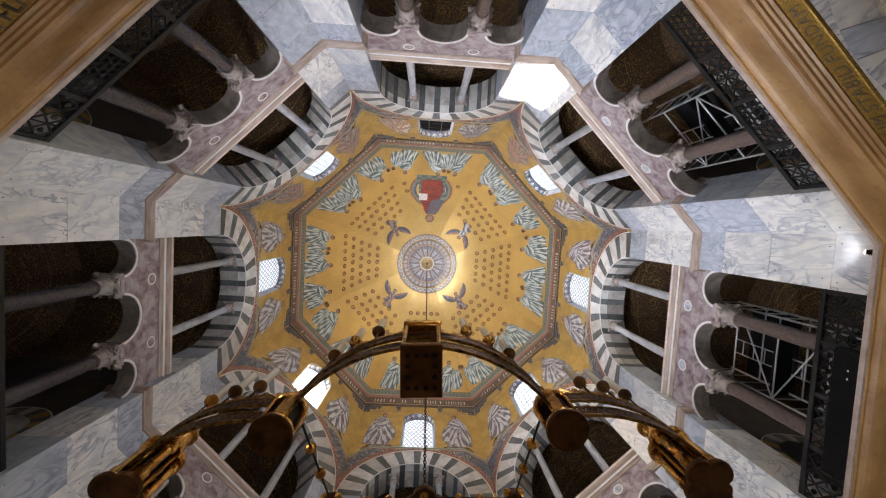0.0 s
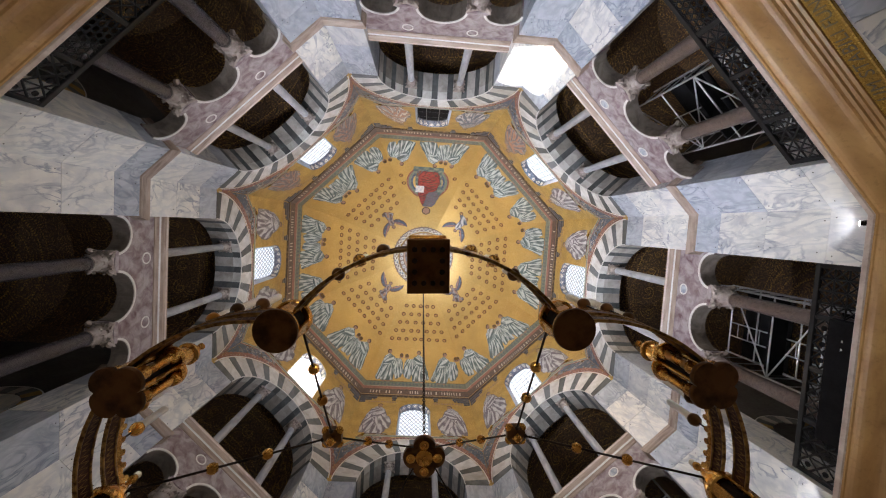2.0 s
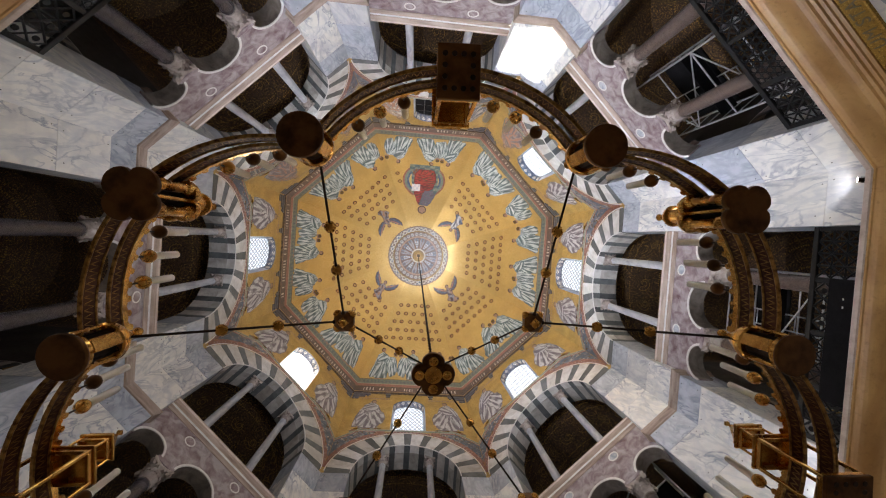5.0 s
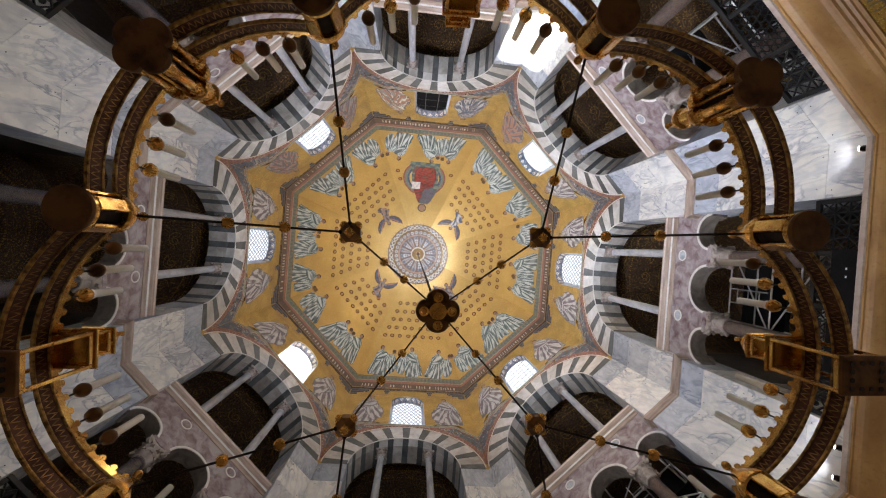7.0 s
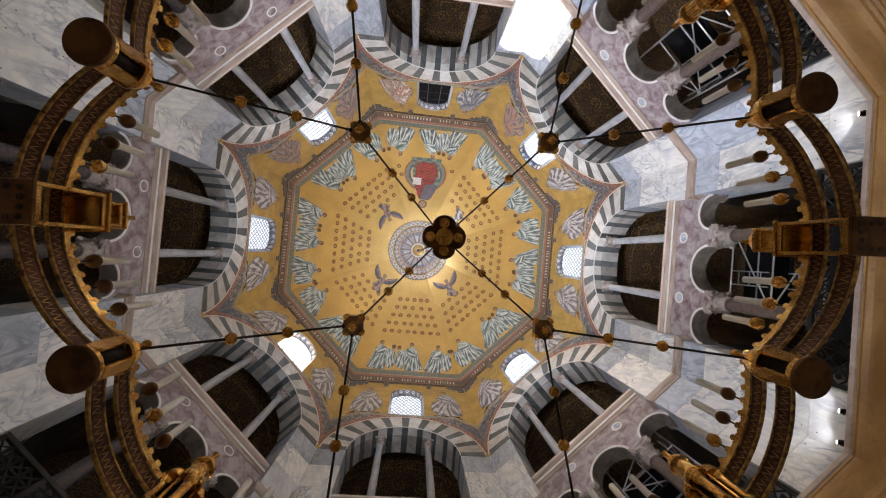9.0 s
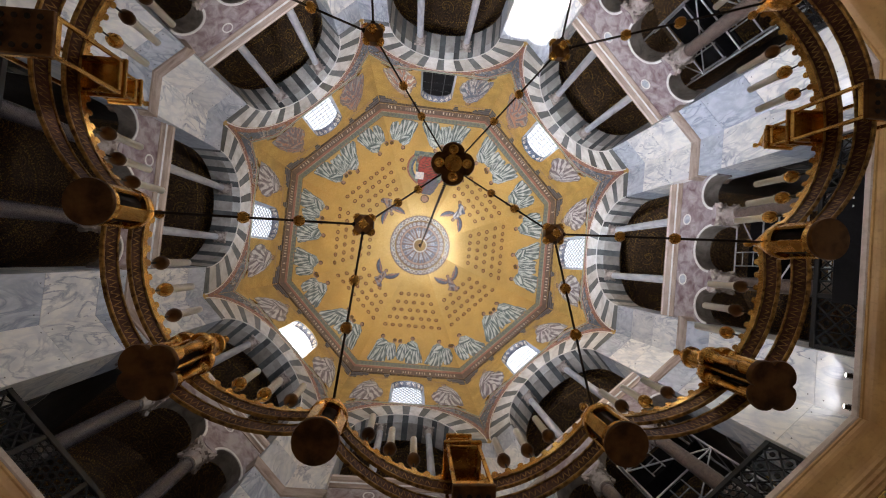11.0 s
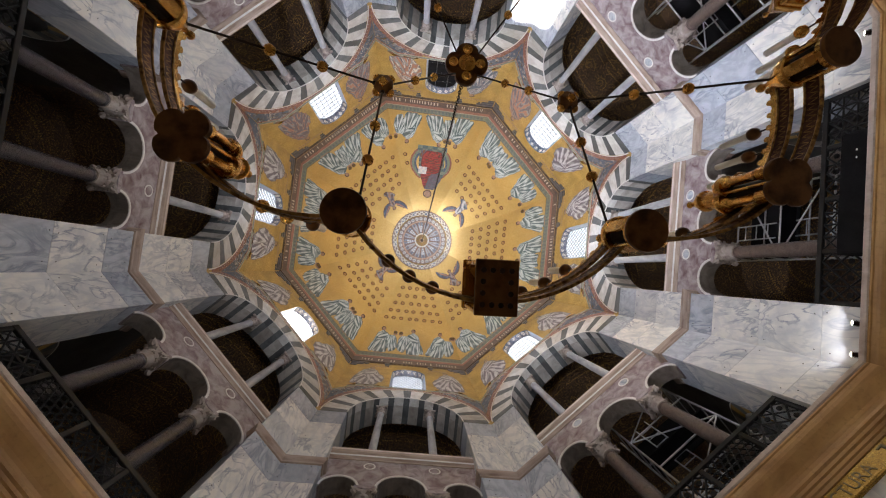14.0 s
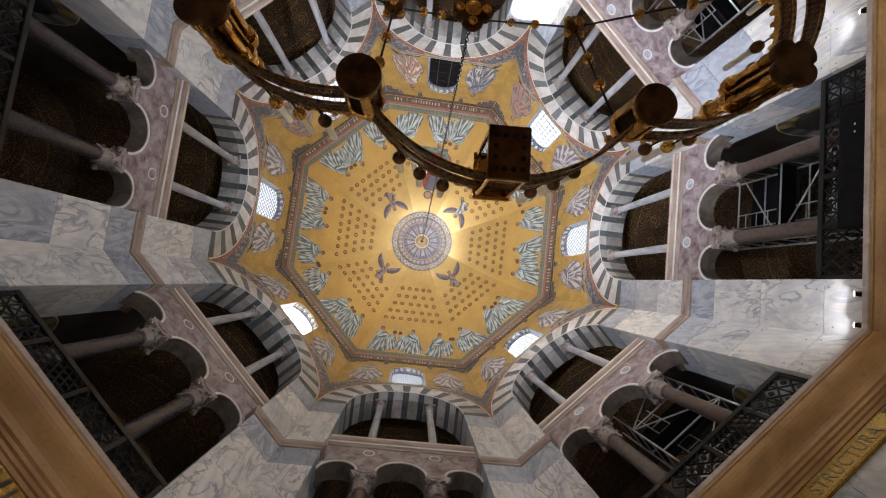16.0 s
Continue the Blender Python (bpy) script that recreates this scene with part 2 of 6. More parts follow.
def dark_vault():
    """Dark brown mosaic with rings and scrolls of old gold."""
    t = Tree("dark_gold_mosaic_vault")
    co, _ = t.place()
    v = t.node("TexVoronoi", Scale=1.1, Randomness=0.3)
    t.link(co, v.inputs["Vector"])
    ring = t.node("TexWave", Scale=1.0)
    m = t.nt.nodes.new("ShaderNodeMath")
    m.operation, m.inputs[1].default_value = "MULTIPLY", 52.0
    t.link(v.outputs["Distance"], m.inputs[0])
    s = t.nt.nodes.new("ShaderNodeMath")
    s.operation = "SINE"
    t.link(m.outputs[0], s.inputs[0])
    scroll = noise_of(t, co, 11.0, 2.0, 3.0)
    lines = t.ramp(scroll, [(0.46, (0, 0, 0)), (0.5, (1, 1, 1)), (0.54, (0, 0, 0))])
    rings = t.ramp(s.outputs[0], [(0.45, (0, 0, 0)), (0.9, (0.9, 0.9, 0.9))])
    tess = t.node("TexVoronoi", Scale=21.0)
    t.link(co, tess.inputs["Vector"])
    sep = t.node("SeparateColor")
    t.link(tess.outputs["Color"], sep.inputs[0])
    gold = t.ramp(sep.outputs[0], [(0.2, (0.22, 0.11, 0.03)), (1.0, (0.95, 0.58, 0.17))])
    ground = t.ramp(sep.outputs[1], [(0.0, (0.026, 0.017, 0.014)), (1.0, (0.10, 0.062, 0.045))])
    fac = t.mix(0.5, lines, rings, "ADD")
    patch = t.ramp(noise_of(t, co, 0.6, 3.0), [(0.36, (0.45, 0.45, 0.45)), (0.62, (1.0, 1.0, 1.0))])
    fac = t.mix(1.0, fac, patch, "MULTIPLY")
    dots = t.ramp(tess.outputs["Distance"], [(0.42, (1, 1, 1)), (0.66, (0.28, 0.28, 0.28))])
    fac = t.mix(1.0, fac, dots, "MULTIPLY")
    col = t.mix(fac, ground, gold)
    t.bump(tess.outputs["Distance"], 0.5, 0.004)
    return t.done(col, 0.4, 0.25)


VAULT = dark_vault()
# Marble set dark: the shade of the gallery bays is in its colour.
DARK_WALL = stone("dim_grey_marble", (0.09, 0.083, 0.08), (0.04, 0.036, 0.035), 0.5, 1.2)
FLOOR = stone("worn_stone_floor", (0.34, 0.30, 0.27), (0.22, 0.19, 0.17), 0.4, 1.5)
BRONZE = stone("black_bronze", (0.010, 0.0105, 0.0115), (0.005, 0.005, 0.006), 0.3, 8.0)
BRONZE.node_tree.nodes["Principled BSDF"].inputs["Metallic"].default_value = 0.3
GILT = metal("gilded_copper", (0.88, 0.50, 0.125), (0.42, 0.19, 0.042), 0.17)
# Worn gilding, coloured darker still for the unlit inner side of the hoops.
GILT_WORN = metal("worn_gilding", (0.36, 0.205, 0.065), (0.085, 0.042, 0.016), 0.34, 30.0)
ENAMEL = metal("brown_enamel", (0.10, 0.045, 0.03), (0.05, 0.022, 0.016), 0.4)
# Dark copy of the gilding, with the dim light of undersides in its colour.
GILT_DARK = metal("browned_gilt_copper", (0.16, 0.075, 0.03), (0.06, 0.03, 0.015), 0.38)
IRON = metal("dark_iron", (0.05, 0.036, 0.03), (0.02, 0.015, 0.012), 0.42)
ALUMINIUM = stone("aluminium_tube", (0.72, 0.73, 0.75), (0.52, 0.53, 0.55), 0.25, 20.0)
ALUMINIUM.node_tree.nodes["Principled BSDF"].inputs["Metallic"].default_value = 0.8
CANDLE = stone("white_candle", (0.92, 0.90, 0.86), (0.86, 0.83, 0.78), 0.14, 8.0)
MATT_BLACK = stone("black_cloth", (0.012, 0.011, 0.012), (0.006, 0.006, 0.006), 0.8, 3.0)
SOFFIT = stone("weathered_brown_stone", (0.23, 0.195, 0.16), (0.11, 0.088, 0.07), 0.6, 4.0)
LEAD = stone("lead_came", (0.055, 0.06, 0.07), (0.03, 0.034, 0.042), 0.5, 8.0)
REVEAL = stone("pale_blue_reveal", (0.55, 0.60, 0.68), (0.42, 0.47, 0.55), 0.6, 2.0)
glass = Tree("window_glass")
GLASS = glass.done((0.97, 0.97, 1.0), 0.0)
glass.bsdf.inputs["IOR"].default_value = 1.06
glass.bsdf.inputs["Transmission Weight"].default_value = 1.0

# Sun glare put into one window's pane: part of the glass scatters white.
glare_pane = Tree("dusty_window_glass")
GLARE_GLASS = glare_pane.done((0.95, 0.97, 1.0), 0.02)
glare_pane.bsdf.inputs["IOR"].default_value = 1.06
glare_pane.bsdf.inputs["Transmission Weight"].default_value = 1.0
glare_scatter = glare_pane.node("BsdfTranslucent")
glare_scatter.inputs["Color"].default_value = (0.9, 0.92, 0.95, 1)
blend = glare_pane.node("MixShader")
blend.inputs[0].default_value = 0.45
glare_pane.link(glare_pane.bsdf.outputs[0], blend.inputs[1])
glare_pane.link(glare_scatter.outputs[0], blend.inputs[2])
glare_pane.link(blend.outputs[0], glare_pane.nt.nodes["Material Output"].inputs["Surface"])
sky_card = Tree("pale_sky")
PALE_SKY = sky_card.done((0.02, 0.02, 0.02), 1.0)
sky_card.bsdf.inputs["Emission Color"].default_value = (0.86, 0.93, 1.0, 1)
sky_card.bsdf.inputs["Emission Strength"].default_value = 0.23

# ---- helpers for shapes ----
def thing(name, label, category, m=None, group="", kind=""):
    ob = new(name)
    if m is not None:
        ob.matrix_world = m
    return tagged(ob, label, category, group, kind)


def mesh_of(name, bm, *mats, smooth=False):
    bmesh.ops.recalc_face_normals(bm, faces=bm.faces)
    me = bpy.data.meshes.new(name)
    bm.to_mesh(me)
    bm.free()
    for m in mats:
        me.materials.append(m)
    if smooth:
        me.polygons.foreach_set("use_smooth", [True] * len(me.polygons))
        me.set_sharp_from_angle(angle=radians(38))
    return me


def part(name, bm, material, parent, label="", smooth=False, m=None):
    mats = material if isinstance(material, (tuple, list)) else (material,)
    me = bm if isinstance(bm, bpy.types.Mesh) else mesh_of(name, bm, *mats, smooth=smooth)
    ob = new(name, me)
    ob.parent = parent
    if m is not None:
        ob.matrix_basis = m
    if label:
        ob["label"] = label
    return ob


def solo(name, bm, material, label, category, m=None, group="", kind="", smooth=False):
    ob = part(name, bm, material, None, "", smooth, m)
    return tagged(ob, label, category, group, kind)


def box(bm, x0, x1, y0, y1, z0, z1, bevel=0.0, m=None):
    r = bmesh.ops.create_cube(bm, size=1.0)
    vs = r["verts"]
    for v in vs:
        v.co = Vector((x0 + (v.co.x + 0.5) * (x1 - x0), y0 + (v.co.y + 0.5) * (y1 - y0), z0 + (v.co.z + 0.5) * (z1 - z0)))
    if bevel:
        es = list({e for v in vs for e in v.link_edges})
        out = bmesh.ops.bevel(bm, geom=es, offset=bevel, segments=1, affect="EDGES")
        vs = list({v for f in out["faces"] for v in f.verts} | {v for v in vs if v.is_valid})
    if m is not None:
        bmesh.ops.transform(bm, matrix=m, verts=vs)
    return vs


def lathe(bm, profile, n=20, centre=(0, 0, 0), m=None, scale_fn=None):
    """Turns a profile of (radius, height) round the z axis."""
    rings = []
    for r, z in profile:
        ring = []
        for i in range(n):
            a = 2 * math.pi * i / n
            rr = r * (scale_fn(a, z) if scale_fn else 1)
            p = Vector((centre[0] + rr * math.cos(a), centre[1] + rr * math.sin(a), centre[2] + z))
            ring.append(bm.verts.new(m @ p if m is not None else p))
        rings.append(ring)
    for a, b in zip(rings, rings[1:]):
        for i in range(n):
            bm.faces.new((a[i], a[(i + 1) % n], b[(i + 1) % n], b[i]))
    bm.faces.new(rings[0][::-1])
    bm.faces.new(rings[-1])


def rod(bm, p, q, r, n=8):
    p, q = Vector(p), Vector(q)
    d = q - p
    m = Matrix.Translation(p) @ d.to_track_quat("Z", "Y").to_matrix().to_4x4()
    lathe(bm, [(r, 0), (r, d.length)], n, m=m)


def prism(bm, outline, x0, x1):
    """Outline of (y, z) points, pushed from x0 to x1."""
    a = [bm.verts.new((x0, y, z)) for y, z in outline]
    b = [bm.verts.new((x1, y, z)) for y, z in outline]
    bm.faces.new(a)
    bm.faces.new(b[::-1])
    for i in range(len(a)):
        j = (i + 1) % len(a)
        bm.faces.new((a[i], b[i], b[j], a[j]))


def strip(bm, rows, cols, put, mats=None):
    """A sheet between left and right edges given row by row as (h, left, right)."""
    grid = [[bm.verts.new(put(l + (r - l) * c / cols, h)) for c in range(cols + 1)] for h, l, r in rows]
    for i in range(len(rows) - 1):
        for c in range(cols):
            try:
                f = bm.faces.new((grid[i][c], grid[i][c + 1], grid[i + 1][c + 1], grid[i + 1][c]))
            except ValueError:
                continue
            if mats:
                f.material_index = mats(i, c)


def arc(cx, cz, r, a0, a1, n):
    return [(cx + r * math.cos(radians(a0 + (a1 - a0) * i / n)), cz + r * math.sin(radians(a0 + (a1 - a0) * i / n))) for i in range(n + 1)]

# ---- floor, ground storey and outer shell ----
def ring_prism(bm, inner, outer, z0, z1):
    """An octagonal slab with a hole."""
    c = 1 / math.cos(math.pi / 8)
    pts = [(math.cos(radians(22.5 + 45 * i)) * c, math.sin(radians(22.5 + 45 * i)) * c) for i in range(8)]
    v = [[bm.verts.new((x * r, y * r, z)) for x, y in pts] for r, z in ((inner, z0), (outer, z0), (outer, z1), (inner, z1))]
    for a, b in zip(v, v[1:] + v[:1]):
        for i in range(8):
            bm.faces.new((a[i], a[(i + 1) % 8], b[(i + 1) % 8], b[i]))


bm = bmesh.new()
lathe(bm, [(16.5, -0.3), (16.5, 0)], 8, m=turn(0.5))
solo("floor", bm, FLOOR, "worn stone floor of the chapel", "floor", kind="structure")

bm = bmesh.new()
ring_prism(bm, 14.6, 15.3, 0, 18.1)
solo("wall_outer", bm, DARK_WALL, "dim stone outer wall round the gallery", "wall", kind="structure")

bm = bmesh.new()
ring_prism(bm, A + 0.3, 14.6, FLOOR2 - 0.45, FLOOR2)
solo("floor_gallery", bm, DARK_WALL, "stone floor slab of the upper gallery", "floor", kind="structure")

bm = bmesh.new()
ring_prism(bm, A + 0.95, 15.3, 17.92, 18.05)
solo("ceiling_gallery_roof", bm, DARK_WALL, "plain roof slab above the gallery", "ceiling", kind="structure")

GROUND_SPRING, GROUND_R = 3.7, 2.1
for k in range(8):
    bm = bmesh.new()
    out = [(-HALF - 0.38, 0.0), (-GROUND_R, 0.0)] + arc(0, GROUND_SPRING, GROUND_R, 180, 0, 20) + [(GROUND_R, 0.0), (HALF + 0.38, 0.0), (HALF + 0.38, FLOOR2 - 0.46), (-HALF - 0.38, FLOOR2 - 0.46)]
    prism(bm, out, A + 0.03, A + 0.92)
    wall = solo("wall_ground_%d" % (k + 1), bm, WHITE_MARBLE, "white marble ground storey wall with a round arch", "wall", turn(k), kind="structure")
    for i in range(18):
        bm = bmesh.new()
        a0, a1 = 180 * i / 18 + 0.12, 180 * (i + 1) / 18 - 0.12
        prism(bm, arc(0, GROUND_SPRING, GROUND_R, a0, a1, 2) + arc(0, GROUND_SPRING, GROUND_R + 0.42, a1, a0, 2), A - 0.012, A + 0.03)
        part("voussoir", bm, GREY_MARBLE if i % 2 else WHITE_MARBLE, wall)

# ---- main cornice, one length on each face, mitred at the corners ----
def mitred(bm, profile, steps=1):
    """Sweeps a profile of (distance from the axis, height) along one face."""
    t = math.tan(math.pi / 8)
    loops = []
    for s in range(steps + 1):
        w = -1 + 2 * s / steps
        loops.append([bm.verts.new((a, w * a * t, z)) for a, z in profile])
    n = len(profile)
    for p, q in zip(loops, loops[1:]):
        for i in range(n):
            j = (i + 1) % n
            bm.faces.new((p[i], p[j], q[j], q[i]))
    bm.faces.new(loops[0][::-1])
    bm.faces.new(loops[-1])


CORN = [(7.4, 6.56), (7.20, 6.56), (7.185, 6.60), (7.16, 6.61), (7.15, 6.65), (7.12, 6.66), (7.11, 6.70), (7.08, 6.72)] + [(7.08 - 0.20 * (0.5 - 0.5 * math.cos(math.pi * i / 9)), 6.72 + 0.38 * i / 9) for i in range(1, 10)] + [(6.86, 7.11), (6.86, 7.14), (7.4, 7.14)]
EDGE = [(7.4, 7.145), (6.86, 7.145), (6.845, 7.16), (6.845, 7.235), (6.86, FLOOR2), (7.4, FLOOR2)]
BAND = [(7.3, 6.28), (7.215, 6.28), (7.205, 6.30), (7.205, 6.54), (7.215, 6.555), (7.3, 6.555)]
for k in range(8):
    base = thing("cornice_%d" % (k + 1), "tan marble cornice with mouldings below the gallery", "cornice", turn(k), kind="structure")
    bm = bmesh.new()
    mitred(bm, CORN)
    part("moulding", bm, CORNICE, base)
    bm = bmesh.new()
    mitred(bm, EDGE)
    part("top_slab", bm, CORNICE_EDGE, base, "pale pinkish stone edge")
    bm = bmesh.new()
    mitred(bm, BAND)
    part("inscription_band", bm, BAND_GOLD, base, "gold mosaic inscription band")

# ---- piers between the arches ----
PIER_IN = OPEN_R
IMPOST = (11.55, 11.78)
SLABS = [(7.25, 8.15), (8.15, 9.45), (9.45, 10.75), (10.75, 11.55), (11.78, 13.0), (13.0, 14.15), (14.15, SPRING)]
for k in range(8):
    pier = thing("pier_%d" % (k + 1), "corner pier clad in veined white and grey marble slabs", "pier", turn(k + 0.5), kind="structure")
    # core behind the cladding, in the frame of the corner
    c = math.cos(math.pi / 8)
    s = math.sin(math.pi / 8)

    def corner(side, a, u):
        """From face distance a and run u from the face's middle to the corner's own frame."""
        y = u * side
        ang = -side * math.pi / 8
        return Vector((a * math.cos(ang) - y * math.sin(ang), a * math.sin(ang) + y * math.cos(ang)))
    bm = bmesh.new()
    outline = [corner(1, A + 0.03, PIER_IN + 0.03), corner(1, A + 0.03, HALF), corner(-1, A + 0.03, PIER_IN + 0.03), corner(-1, A + WALL_T, PIER_IN + 0.03), Vector((9.6, -1.0)), Vector((9.6, 1.0)), corner(1, A + WALL_T, PIER_IN + 0.03)]
    lo = [bm.verts.new((*p, FLOOR2)) for p in outline]
    hi = [bm.verts.new((*p, SPRING)) for p in outline]
    bm.faces.new(lo)
    bm.faces.new(hi)
    for i in range(len(lo)):
        bm.faces.new((lo[i], lo[(i + 1) % len(lo)], hi[(i + 1) % len(lo)], hi[i]))
    part("core", bm, GREY_MARBLE, pier)
    rnd = random.Random(40 + k)
    for side in (1, -1):
        for z0, z1 in SLABS:
            mat = GREY_MARBLE if (z0 in (10.75, 14.15) or rnd.random() < 0.12) else WHITE_MARBLE
            j = 0.004
            bm = bmesh.new()
            flat = [corner(side, A - rnd.random() * 0.002, PIER_IN), corner(side, A - rnd.random() * 0.002, HALF - 0.001), corner(side, A + 0.028, HALF + 0.011), corner(side, A + 0.028, PIER_IN)]
            lo = [bm.verts.new((*p, z0 + j)) for p in flat]
            hi = [bm.verts.new((*p, z1 - j)) for p in flat]
            bm.faces.new(lo)
            bm.faces.new(hi)
            for i in range(4):
                bm.faces.new((lo[i], lo[(i + 1) % 4], hi[(i + 1) % 4], hi[i]))
            part("slab", bm, mat, pier)
            bm = bmesh.new()
            flat = [corner(side, A + 0.029, PIER_IN - 0.001), corner(side, A + WALL_T, PIER_IN - 0.001), corner(side, A + WALL_T, PIER_IN + 0.03), corner(side, A + 0.029, PIER_IN + 0.03)]
            lo = [bm.verts.new((*p, z0 + j)) for p in flat]
            hi = [bm.verts.new((*p, z1 - j)) for p in flat]
            bm.faces.new(lo)
            bm.faces.new(hi)
            for i in range(4):
                bm.faces.new((lo[i], lo[(i + 1) % 4], hi[(i + 1) % 4], hi[i]))
            part("slab", bm, GREY_MARBLE if mat is GREY_MARBLE or rnd.random() < 0.15 else WHITE_MARBLE, pier)
    # impost moulding bent round the corner and back into the openings
    bm = bmesh.new()
    prof = [(0.03, IMPOST[0]), (-0.03, IMPOST[0] + 0.02), (-0.035, IMPOST[0] + 0.07), (-0.075, IMPOST[0] + 0.11), (-0.10, IMPOST[0] + 0.16), (-0.10, IMPOST[1]), (0.03, IMPOST[1])]
    loops = []
    for side, (a, u), (da, du) in ((1, (A + WALL_T, PIER_IN), (0, 1)), (1, (A, PIER_IN), (1, 1)), (0, (A, HALF), (1, 0)), (-1, (A, PIER_IN), (1, 1)), (-1, (A + WALL_T, PIER_IN), (0, 1))):
        loop = []
        for off, z in prof:
            if side == 0:
                p = Vector(((A + off) / c, 0))
            else:
                p = corner(side, a + off * da, u + off * du)
            loop.append(bm.verts.new((*p, z)))
        loops.append(loop)
    n = len(prof)
    for p, q in zip(loops, loops[1:]):
        for i in range(n):
            bm.faces.new((p[i], p[(i + 1) % n], q[(i + 1) % n], q[i]))
    bm.faces.new(loops[0])
    bm.faces.new(loops[-1])
    part("impost_moulding", bm, MOULDING, pier, "brown marble moulding")

# ---- great arches with striped voussoirs ----
DARK_W, PALE_W = 6.7, (180 - 11 * 6.7) / 10


def voussoir_mesh(width, mat, x0, x1, r0, r1):
    bm = bmesh.new()
    g = width / 2 - 0.07
    prism(bm, arc(0, 0, r0, 90 - g, 90 + g, 2) + arc(0, 0, r1, 90 + g, 90 - g, 2), x0, x1)
    return mesh_of("voussoir", bm, mat)


dark_v = voussoir_mesh(DARK_W, GREEN_VOUSSOIR, A - 0.004, A + 0.30, OPEN_R, OUT_R)
pale_v = voussoir_mesh(PALE_W, PALE_VOUSSOIR, A - 0.004, A + 0.30, OPEN_R - 0.004, OUT_R)
dark_r = voussoir_mesh(DARK_W, GREEN_VOUSSOIR, A + 0.304, A + WALL_T, OPEN_R - 0.002, OUT_R)
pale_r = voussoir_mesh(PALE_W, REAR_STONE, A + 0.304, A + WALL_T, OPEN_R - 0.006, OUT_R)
for k in range(8):
    arch = thing("arch_%d" % (k + 1), "great round arch of striped green and white stone", "arch", turn(k), kind="structure")
    at = 0.0
    for i in range(21):
        w = DARK_W if i % 2 == 0 else PALE_W
        m = Matrix.Translation((0, 0, SPRING)) @ Matrix.Rotation(radians(-90 + at + w / 2), 4, "X")
        at += w
        part("voussoir", dark_v if i % 2 == 0 else pale_v, None, arch, m=m)
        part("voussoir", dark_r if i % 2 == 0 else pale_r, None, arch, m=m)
    bm = bmesh.new()
    prism(bm, arc(0, SPRING, OPEN_R - 0.018, 1, 179, 40) + arc(0, SPRING, OPEN_R + 0.012, 179, 1, 40), A - 0.016, A + 0.012)
    part("edge_bead", bm, TRIM_WHITE, arch, "thin pale bead along the arch's edge")

# ---- drum above the arches ----
DRUM_TOP = 22.45
WIN_W, WIN_Z0, WIN_SPR = 0.80, 18.25, 20.75
for k in range(8):
    drum = thing("drum_wall_%d" % (k + 1), "drum wall of ochre gold mosaic above an arch, with an arched window", "wall", turn(k), kind="structure")
    bm = bmesh.new()
    R = OUT_R - 0.006
    left = [(-HALF - 0.38, SPRING)] + arc(0, SPRING, R, 180, 90, 22) + [(0, WIN_Z0), (-WIN_W, WIN_Z0), (-WIN_W, WIN_SPR)] + arc(0, WIN_SPR, WIN_W, 180, 90, 8)[1:] + [(0, DRUM_TOP), (-HALF - 0.38, DRUM_TOP)]
    right = [(-y, z) for y, z in reversed(left)]
    prism(bm, left, A, A + 0.36)
    prism(bm, right, A, A + 0.36)
    part("mosaic_ground", bm, DRUM_GOLD, drum)

# ---- dome ----
D_A, D_Z = 7.2, 22.2
D_H = APEX - D_Z


def dome(k, u, phi, lift=0.0):
    """A place on facet k: u along the facet, phi up the curve in degrees, lifted off it by metres."""
    p = radians(phi)
    ca, sa = math.cos(p), math.sin(p)
    a, z = (D_A - lift) * ca, D_Z + (D_H - lift) * sa
    th = radians(45 * k)
    return Vector((a * math.cos(th) - u * math.sin(th), a * math.sin(th) + u * math.cos(th), z))


dome_base = thing("dome", "eight-sided dome of gold mosaic with stars and robed shapes", "dome", kind="structure")
for k in range(8):
    bm = bmesh.new()
    t8 = math.tan(math.pi / 8)
    rows = []
    inner, outer = [], []
    for i in range(41):
        phi = 90 * i / 40
        hw = D_A * math.cos(radians(phi)) * t8
        inner.append([bm.verts.new(dome(k, -hw, phi)), bm.verts.new(dome(k, hw, phi))])
    for p, q in zip(inner, inner[1:]):
        bm.faces.new((p[0], p[1], q[1], q[0]))
    bmesh.ops.remove_doubles(bm, verts=bm.verts, dist=1e-4)
    me = mesh_of("facet", bm, GOLD_MOSAIC)
    me.polygons.foreach_set("use_smooth", [True] * len(me.polygons))
    part("facet", me, None, dome_base)
bm = bmesh.new()
lathe(bm, [((D_A + 0.42) * math.cos(radians(88 * i / 16)) / math.cos(math.pi / 8), D_Z + (D_H + 0.6) * math.sin(radians(90 * i / 16))) for i in range(17)], 8, m=turn(0.5))
bm.faces.ensure_lookup_table()
bmesh.ops.delete(bm, geom=[f for f in bm.faces if len(f.verts) == 8 and f.calc_center_median().z < 25], context="FACES_ONLY")
part("outer_shell", bm, DARK_WALL, dome_base)

# ---- entablature with three small arches, columns in two tiers ----
LOW_U, UP_U, ENT_A = 0.87, 0.92, 7.50
E_TOP, E_MID, ARCH_Z = 12.92, 12.50, 11.2
MID_R, SIDE_R, SIDE_C = 0.60, 0.44, 1.52


